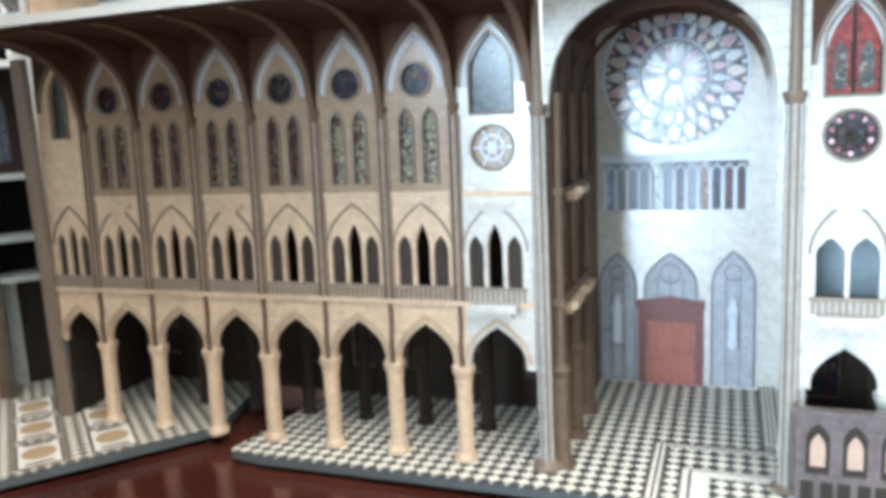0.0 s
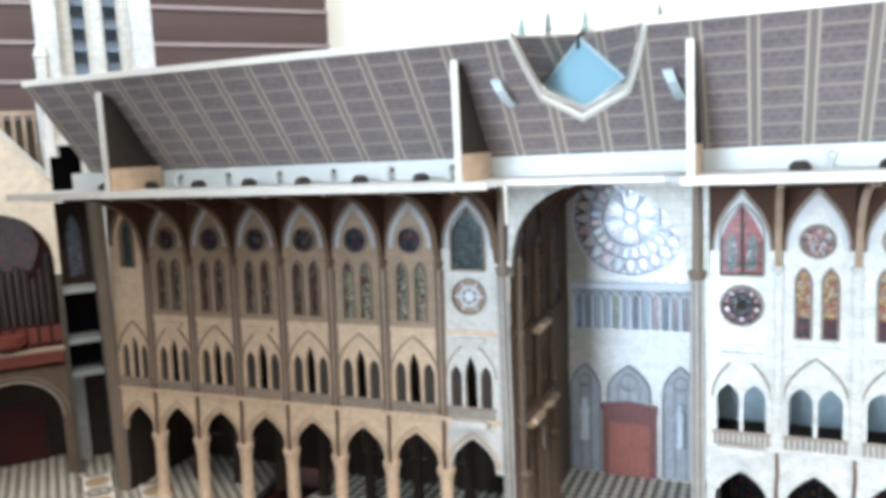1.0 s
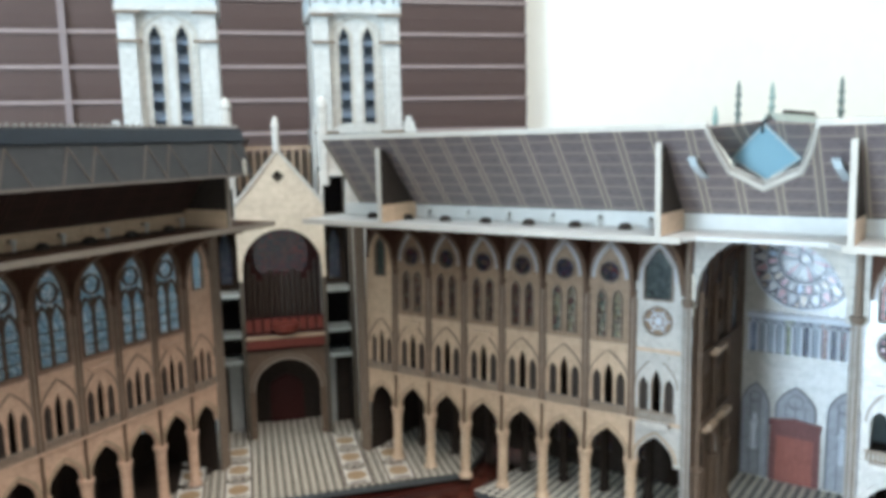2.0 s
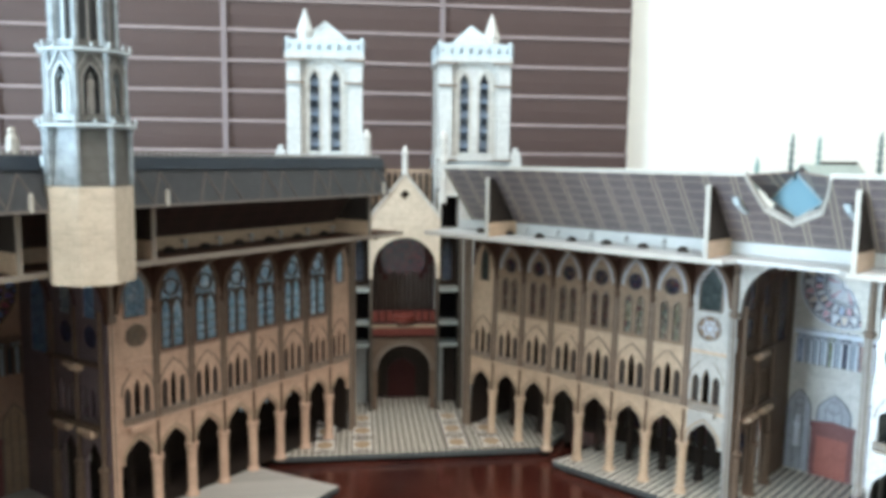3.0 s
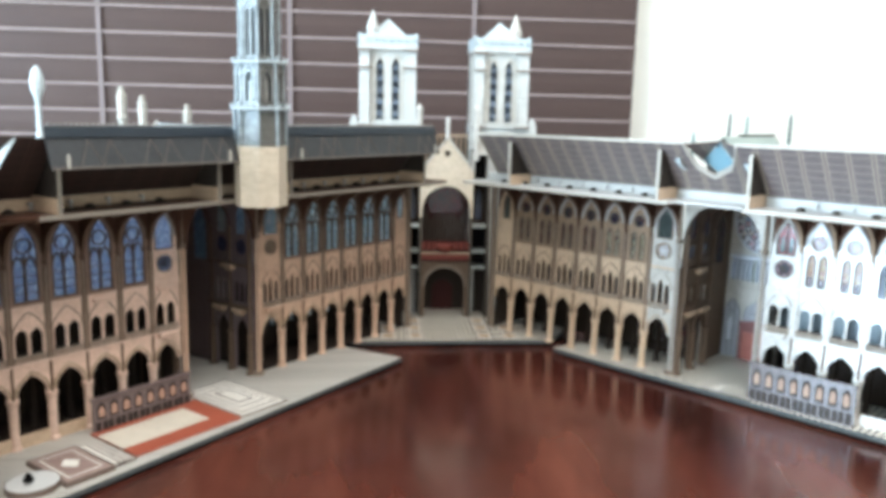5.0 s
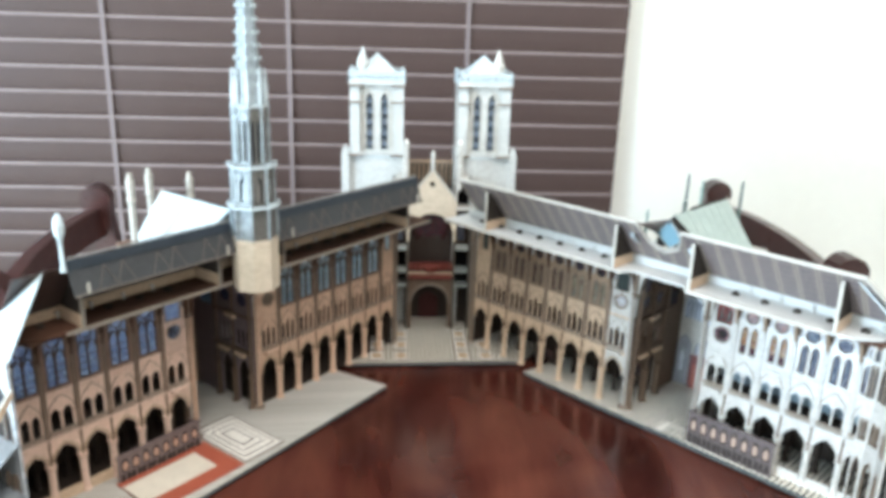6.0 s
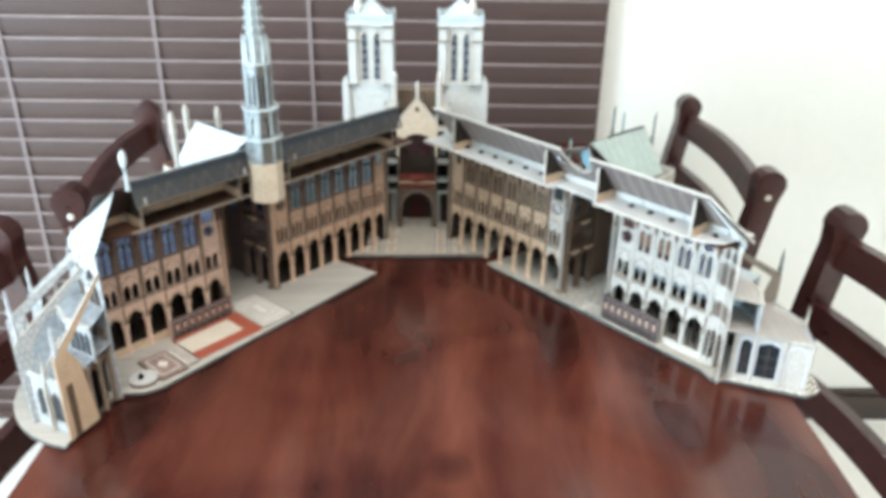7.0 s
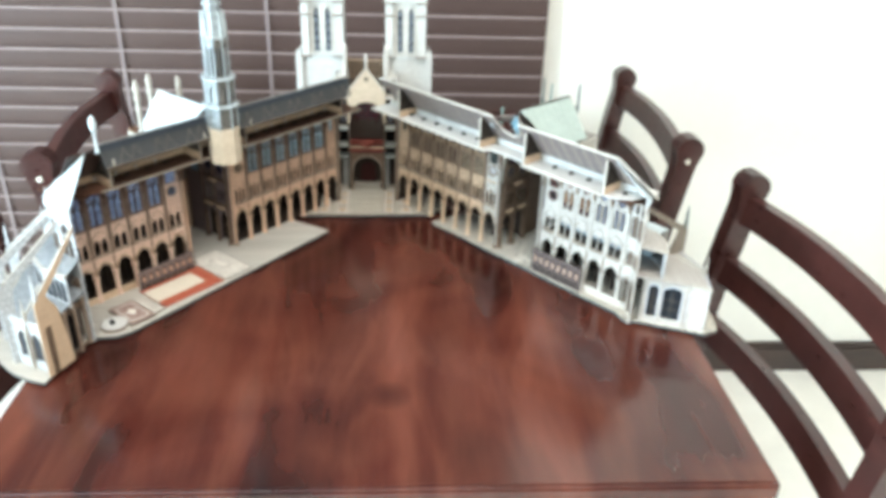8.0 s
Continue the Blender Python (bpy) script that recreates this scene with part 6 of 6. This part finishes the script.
# ---- west front between the halves ----
def build_west():
    t = thing("cathedral_west_front", pose(0, 0, 0.75), "twin-towered paper cathedral front with organ and door", "paper model")

    def cards(name, mat, items, parent=t, lab=""):
        bm = bmesh.new()
        for it in items:
            sheet(bm, *it)
        return part(name, bm, mat, parent, lab)

    def F(x, h, y):
        return (x, y, h + FLOORZ)

    def Z(x, y, h):
        return (x, y, h + FLOORZ)

    def S(y, h, x):
        return (x, y, h + FLOORZ)

    def rect(a, b, c, d):
        return [(a, c), (b, c), (b, d), (a, d)]
    TILES_WIDE = tile_print("printed_wide_tiles", (0.72, 0.66, 0.55), (0.13, 0.105, 0.08), 0.0034)
    plate = [(-0.097, -0.115), (0.100, -0.110), (0.125, -0.075), (0.112, 0.082), (-0.112, 0.082), (-0.125, -0.085)]
    cards("base_plate", BASE_EDGE, [(plate, [], Z, -0.0036, -0.0002)])
    # black layer added below for this plate's dark gap
    cards("base_gap_layer", BLACK, [([(x * 0.95, y * 0.94 - 0.001) for x, y in plate], [], Z, -0.006, -0.0036)])
    cards("printed_floor", TILES_WIDE, [(plate, [], Z, 0.0, 0.0004)], lab="black and white chequered printed floor")
    for x in (-0.062, -0.0345, 0.0355, 0.0615):
        for k in range(3):
            y = -0.096 + 0.0295 * k
            cards("floor_inlay", MOSAIC_DARK, [(rect(x - 0.0085, x + 0.0085, y - 0.0128, y + 0.0128), [], Z, 0.0004, 0.0006)], t)
            cards("floor_inlay", MOSAIC_PALE, [(rect(x - 0.0072, x + 0.0072, y - 0.0115, y + 0.0115), [], Z, 0.0004, 0.0008)], t)
            cards("floor_inlay", OCHRE, [([(x + 0.0062 * math.cos(a * 0.524), y + 0.0066 * math.sin(a * 0.524)) for a in range(12)], [], Z, 0.0004, 0.0010)], t)
            for o in (-0.0098, 0.0098):
                cards("floor_inlay", MOSAIC_DARK, [(rect(x - 0.0050, x + 0.0050, y + o - 0.0009, y + o + 0.0009), [], Z, 0.0004, 0.0010)], t)
    yc = -0.018
    # cut section: posts, floors and rooms either side, their shade in black sheets
    for x0, x1 in ((-0.0475, -0.0445), (-0.0285, -0.0255), (0.0265, 0.0295), (0.0455, 0.0485)):
        bm = bmesh.new()
        slab(bm, x0, x1, yc, yc + 0.006, FLOORZ, 0.150 + FLOORZ)
        part("post", bm, POST, t)
    for sx, (a, b) in ((-1, (-0.0445, -0.0285)), (1, (0.0295, 0.0455))):
        for h in (0.054, 0.0725, 0.1005):
            bm = bmesh.new()
            slab(bm, a, b, yc + 0.001, yc + 0.045, h + FLOORZ, h + 0.0024 + FLOORZ)
            part("tower_floor", bm, FLOOR_EDGE, t)
        bm = bmesh.new()
        slab(bm, a, b, yc + 0.022, yc + 0.024, FLOORZ, 0.054 + FLOORZ)
        part("back_wall", bm, AISLE, t)
        bm = bmesh.new()
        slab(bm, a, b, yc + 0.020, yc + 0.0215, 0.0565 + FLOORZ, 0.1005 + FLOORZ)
        part("room_shade", bm, BLACK, t)
        wn_ = [lancet((a + b) / 2, 0.007, 0.108, 0.130, 0.142, 6)]
        cards("back_wall", AISLE, [(rect(a, b, 0.103, 0.150), wn_, F, yc + 0.018, yc + 0.020)])
        cards("window_pane", G_DEEP, [(wn_[0], [], F, yc + 0.0185, yc + 0.0195)])
        # room sides are black too, for the same shade
        for y in (a - 0.0008, b):
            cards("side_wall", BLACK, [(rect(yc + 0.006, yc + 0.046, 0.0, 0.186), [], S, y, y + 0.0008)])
        # attic room
        bm = bmesh.new()
        slab(bm, a - 0.002, b + 0.002, yc, yc + 0.04, 0.150 + FLOORZ, 0.153 + FLOORZ)
        part("attic_floor", bm, STONE_PALE, t)
        bm = bmesh.new()
        slab(bm, a - 0.002, b + 0.002, yc, yc + 0.04, 0.180 + FLOORZ, 0.183 + FLOORZ)
        part("attic_roof", bm, STONE_PALE, t)
        cards("room_shade", BLACK, [(rect(a, b, 0.153, 0.180), [], F, yc + 0.020, yc + 0.0215)])
        for x in (a - 0.0015, b - 0.0005):
            bm = bmesh.new()
            slab(bm, x, x + 0.002, yc, yc + 0.03, 0.153 + FLOORZ, 0.180 + FLOORZ)
            part("attic_post", bm, STONE_PALE, t)
        xs = (a, b) if sx > 0 else (b, a)
        cards("raking_buttress", STONE_PALE, [([(xs[0], 0.183), (xs[1] + 0.002 * sx, 0.183), (xs[0], 0.205)], [], F, yc + 0.004, yc + 0.006)])
    # organ bay
    arch = [(0.0005 + 0.0262 * math.cos(math.pi * k / 16), 0.119 + 0.027 * math.sin(math.pi * k / 16)) for k in range(17)]
    cards("gable_wall", SPIRE_STONE, [([(-0.0285, 0.112), (-0.0285, 0.163), (0.0005, 0.1985), (0.0295, 0.163), (0.0295, 0.112)] + [(0.0267, 0.112)] + arch + [(-0.0257, 0.112)], [disc(0.0005, 0.181, 0.0042, 4)], F, yc - 0.001, yc + 0.002)], lab="cream printed stone gable")
    cards("gable_quatrefoil", DARKCARD, [(disc(0.0005, 0.181, 0.005, 8), [], F, yc + 0.0025, yc + 0.0035)])
    bm = bmesh.new()
    band(bm, [(-0.0285, 0.163), (0.0005, 0.1985), (0.0295, 0.163)], 0.0022, F, yc - 0.0022, yc - 0.001)
    part("gable_moulding", bm, EDGE, t)
    cards("organ_back", ORGAN_RED, [(rect(-0.0255, 0.0265, 0.062, 0.148), [], F, yc + 0.020, yc + 0.022)])
    cards("organ_rose", G_WINE, [(disc(0.0005, 0.126, 0.019, 24), [], F, yc + 0.0185, yc + 0.020)], lab="dark red round window over the organ")
    for k in range(13):
        x = -0.0225 + 0.0455 * k / 12
        bm = bmesh.new()
        hh = 0.108 + 0.007 * abs(math.cos(k * math.pi / 4)) + (0.006 if k in (0, 6, 12) else 0)
        lathe(bm, [(0.0014, 0.080), (0.0016, 0.084), (0.0016, hh), (0.0008, hh + 0.001)], 8, (x, yc + 0.015, FLOORZ))
        part("organ_pipe", bm, ORGAN, t)
    bm = bmesh.new()
    slab(bm, -0.0255, 0.0265, yc + 0.003, yc + 0.019, 0.062 + FLOORZ, 0.0755 + FLOORZ)
    part("organ_gallery", bm, ORGAN_RED, t, "dark red organ gallery")
    bm = bmesh.new()
    slab(bm, -0.0258, 0.0268, yc - 0.002, yc + 0.004, 0.0645 + FLOORZ, 0.0715 + FLOORZ)
    bmesh.ops.bevel(bm, geom=list(bm.edges), offset=0.0007, segments=1, affect="EDGES")
    balcony = part("organ_balcony", bm, BALCONY_RED, t, "red organ balcony front")
    cards("balcony_rail", MOULD, [(rect(-0.0262, 0.0272, 0.0715, 0.0728), [], F, yc - 0.0024, yc + 0.004)], balcony)
    cards("balcony_panel", ORGAN_RED, [(rect(-0.0258, 0.0268, 0.0728, 0.0850), [], F, yc + 0.0045, yc + 0.0060)], balcony)
    for k in range(9):
        x = -0.0235 + 0.006 * k
        cards("balcony_panel", BALCONY_RED, [(rect(x - 0.0021, x + 0.0021, 0.0740, 0.0838), [], F, yc + 0.0036, yc + 0.0045)], balcony)
    bm = bmesh.new()
    lathe(bm, [(0.004, 0), (0.0095, 0.004), (0.0095, 0.0085)], 12, (0.0005, yc + 0.002, 0.073 + FLOORZ))
    part("organ_bench", bm, BALCONY_RED, t)
    porch = [(0.0265, 0.0), (0.0265, 0.062), (-0.0255, 0.062), (-0.0255, 0.0), (-0.0215, 0.0), (-0.0215, 0.034)] + [(0.0005 - 0.022 * math.cos(math.pi * k / 14), 0.034 + 0.0215 * math.sin(math.pi * k / 14)) for k in range(1, 14)] + [(0.0225, 0.034), (0.0225, 0.0)]
    pa = cards("porch_arch", STONE_DARK, [(porch, [], F, yc + 0.002, yc + 0.005)])
    for rr, mt, d in ((0.0230, BALUSTER, 0.0010), (0.0258, TRIM, 0.0006)):
        bm = bmesh.new()
        band(bm, [(0.0005 - rr * math.cos(math.pi * k / 14), 0.034 + rr * 0.98 * math.sin(math.pi * k / 14)) for k in range(15)], 0.0012, F, yc + 0.002 - d, yc + 0.002)
        part("arch_ring", bm, mt, pa)
    cards("porch_back", AISLE, [(rect(-0.0255, 0.0265, 0.0, 0.060), [], F, yc + 0.036, yc + 0.038)])
    cards("porch_door", ORGAN_RED, [(lancet(0.0005, 0.024, 0.0, 0.026, 0.036), [], F, yc + 0.0345, yc + 0.036)], lab="dark red arched door")
    for x, hb, ht in ((-0.0305, 0.184, 0.233), (0.0005, 0.206, 0.2205), (0.0315, 0.184, 0.233)):
        bm = bmesh.new()
        r = 0.0034 if x != 0.0005 else 0.0022
        lathe(bm, [(r, hb - 0.01), (r, ht - 0.008), (r * 1.25, ht - 0.007), (r * 0.9, ht - 0.003), (r * 0.3, ht)], 6, (x, yc + 0.002, FLOORZ))
        part("pinnacle", bm, STONE_PALE, t)
    # gallery between the towers
    bm = bmesh.new()
    slab(bm, -0.034, 0.034, 0.030, 0.034, 0.15 + FLOORZ, 0.196 + FLOORZ)
    part("front_gallery", bm, POST, t)
    for k in range(12):
        x = -0.030 + 0.06 * k / 11
        cards("arcade_post", GREY, [(rect(x - 0.0010, x + 0.0010, 0.170, 0.198), [], F, 0.026, 0.028)])
    cards("arcade_rail", GREY, [(rect(-0.034, 0.034, 0.198, 0.201), [], F, 0.0255, 0.0285)])

    for sgn in (-1, 1):
        tw = thing_part("tower", t)
        x0, x1 = (-0.0930, -0.0362) if sgn < 0 else (0.0322, 0.0877)
        y0, y1 = -0.004, 0.062
        o0, o1 = (x0 - 0.010, x1 + 0.0035) if sgn < 0 else (x0 - 0.0035, x1 + 0.010)
        ys = 0.008
        for name, args in (("tower_shaft", (rect(o0, o1, 0.0, 0.206), [], F, ys, ys + 0.002)), ("tower_shaft", (rect(o0, o1, 0.0, 0.206), [], F, y1 - 0.002, y1))):
            cards(name, TOWER, [args], tw)
        for x in (o0, o1 - 0.002):
            cards("tower_shaft", TOWER, [(rect(ys + 0.002, y1 - 0.002, 0.0, 0.206), [], S, x, x + 0.002)], tw)
        cards("tower_deck", LEAD_LIGHT, [(rect(o0, o1, ys, y1), [], Z, 0.206, 0.208)], tw)
        # corner turrets and lower parapet
        bm = bmesh.new()
        sheet(bm, rect(o0, o1, 0.2085, 0.2125), [], F, ys - 0.0015, ys + 0.001)
        sheet(bm, rect(ys, y1, 0.2085, 0.2125), [], S, o0 - 0.0005, o0 + 0.0015)
        sheet(bm, rect(ys, y1, 0.2085, 0.2125), [], S, o1 - 0.0015, o1 + 0.0005)
        part("parapet", bm, TOWER, tw)
        for x in (o0 + 0.002, o1 - 0.002):
            bm = bmesh.new()
            slab(bm, x - 0.0045, x + 0.0045, ys - 0.0045, ys + 0.0045, 0.0 + FLOORZ, 0.212 + FLOORZ)
            slab(bm, x - 0.0035, x + 0.0035, ys - 0.0035, ys + 0.0035, 0.212 + FLOORZ, 0.2165 + FLOORZ)
            slab(bm, x - 0.002, x + 0.002, ys - 0.002, ys + 0.002, 0.2165 + FLOORZ, 0.220 + FLOORZ)
            part("buttress", bm, TOWER, tw)
        # belfry stage with twin louvred openings on each face
        for axis in (0, 1):
            for far in (0, 1):
                a, b = (x0, x1) if axis == 0 else (ys + 0.002, y1 - 0.006)
                c = (a + b) / 2
                w = (b - a) * 0.165
                hs = [lancet(c + o * (b - a) * 0.150, w, 0.2155, 0.272, 0.2825, 6) for o in (-1, 1)]
                d = (ys + 0.002 if not far else y1 - 0.008) if axis == 0 else (x0 if not far else x1 - 0.002)
                pl = F if axis == 0 else S
                cards("belfry_wall", TOWER, [(rect(a, b, 0.208, 0.294), hs, pl, d, d + 0.002)], tw)
                fr = d - 0.0008 if not far else d + 0.002
                bm = bmesh.new()
                for hl in hs:
                    band(bm, hl, 0.0016, pl, fr, fr + 0.0008)
                big = lancet(c, (b - a) * 0.60, 0.2125, 0.276, 0.2895, 7)
                band(bm, big, 0.0014, pl, fr, fr + 0.0008)
                part("belfry_moulding", bm, FACADE, tw)
                back = d + 0.008 if not far else d - 0.0075
                cards("belfry_back", LOUVRE, [(rect(c - (b - a) * 0.24, c + (b - a) * 0.24, 0.2105, 0.286), [], pl, back, back + 0.0005)], tw)
                if axis == 0 and not far:
                    for o in (-1, 1):
                        for k in range(5):
                            xx, z = c + o * (b - a) * 0.150, 0.2195 + k * 0.0125
                            bm = bmesh.new()
                            vs = [bm.verts.new((xx + dx, d + dy, z + dz + FLOORZ)) for dx in (-w / 2, w / 2) for dy, dz in ((0.0012, 0.0), (0.0012, 0.0014), (0.0068, 0.0075), (0.0068, 0.0061))]
                            for idx in ((0, 1, 2, 3), (4, 5, 6, 7), (0, 1, 5, 4), (1, 2, 6, 5), (2, 3, 7, 6), (3, 0, 4, 7)):
                                bm.faces.new([vs[i] for i in idx])
                            part("louvre", bm, LOUVRE, tw)
        for x in (x0 + 0.003, x1 - 0.003):
            for y in (ys + 0.003, y1 - 0.008):
                bm = bmesh.new()
                slab(bm, x - 0.0055, x + 0.0055, y - 0.0055, y + 0.0055, 0.208 + FLOORZ, 0.289 + FLOORZ)
                part("corner_buttress", bm, TOWER, tw)
        for z, e in ((0.2085, 0.0062), (0.2885, 0.0058), (0.2700, 0.0050)):
            bm = bmesh.new()
            for y in (ys - 0.0062 + 0.0058 - e, ):
                slab(bm, x0 - 0.0015 - e * 0.4, x0 + 0.0125, y, ys - 0.0024, z + FLOORZ, z + 0.0016 + FLOORZ)
                slab(bm, x1 - 0.0125, x1 + 0.0015 + e * 0.4, y, ys - 0.0024, z + FLOORZ, z + 0.0016 + FLOORZ)
            tagged(part("string_course", bm, TRIM, tw, "thin brown printed string course"), kind="stuff")
        # cornice, balustrade, roof and stair turret
        c0, c1, d0, d1 = x0 - 0.004, x1 + 0.004, ys - 0.003, y1 - 0.001
        bm = bmesh.new()
        slab(bm, c0, c1, d0, d1, 0.2905 + FLOORZ, 0.2945 + FLOORZ)
        part("cornice", bm, TOWER, tw)
        bm = bmesh.new()
        for pl, a, b, d in ((F, c0, c1, d0), (F, c0, c1, d1 - 0.001), (S, d0, d1, c0), (S, d0, d1, c1 - 0.001)):
            n = 8
            g = (b - a) / n
            sheet(bm, rect(a, b, 0.2945, 0.3055), [lancet(a + g * (k + 0.5), g * 0.40, 0.2972, 0.300, 0.3024, 4) for k in range(n)], pl, d, d + 0.0012)
        part("balustrade", bm, LEAD_LIGHT, tw, "pale pierced balustrade")
        for x in (c0 + 0.002, c1 - 0.002):
            for y in (d0 + 0.002, d1 - 0.002):
                bm = bmesh.new()
                lathe(bm, [(0.0022, 0.294), (0.0023, 0.304), (0.0018, 0.3062), (0.0005, 0.3078)], 6, (x, y, FLOORZ))
                part("corner_knob", bm, LEAD_LIGHT, tw)
        bm = bmesh.new()
        mx, my = (c0 + c1) / 2, (d0 + d1) / 2
        lathe(bm, [(0.034, 0.2946), (0.034, 0.302), (0.0006, 0.3245)], 4, (mx, my, FLOORZ), math.pi / 4)
        part("tower_roof", bm, LEAD_LIGHT, tw, "low pale pyramid roof")
        bm = bmesh.new()
        tx = x0 + 0.012 if sgn < 0 else x1 - 0.012
        lathe(bm, [(0.0066, 0.2946), (0.0066, 0.311), (0.0074, 0.3125), (0.0005, 0.3325)], 8, (tx, d0 + 0.014, FLOORZ))
        part("stair_turret", bm, TOWER if sgn < 0 else STONE_PALE, tw)


build_west()
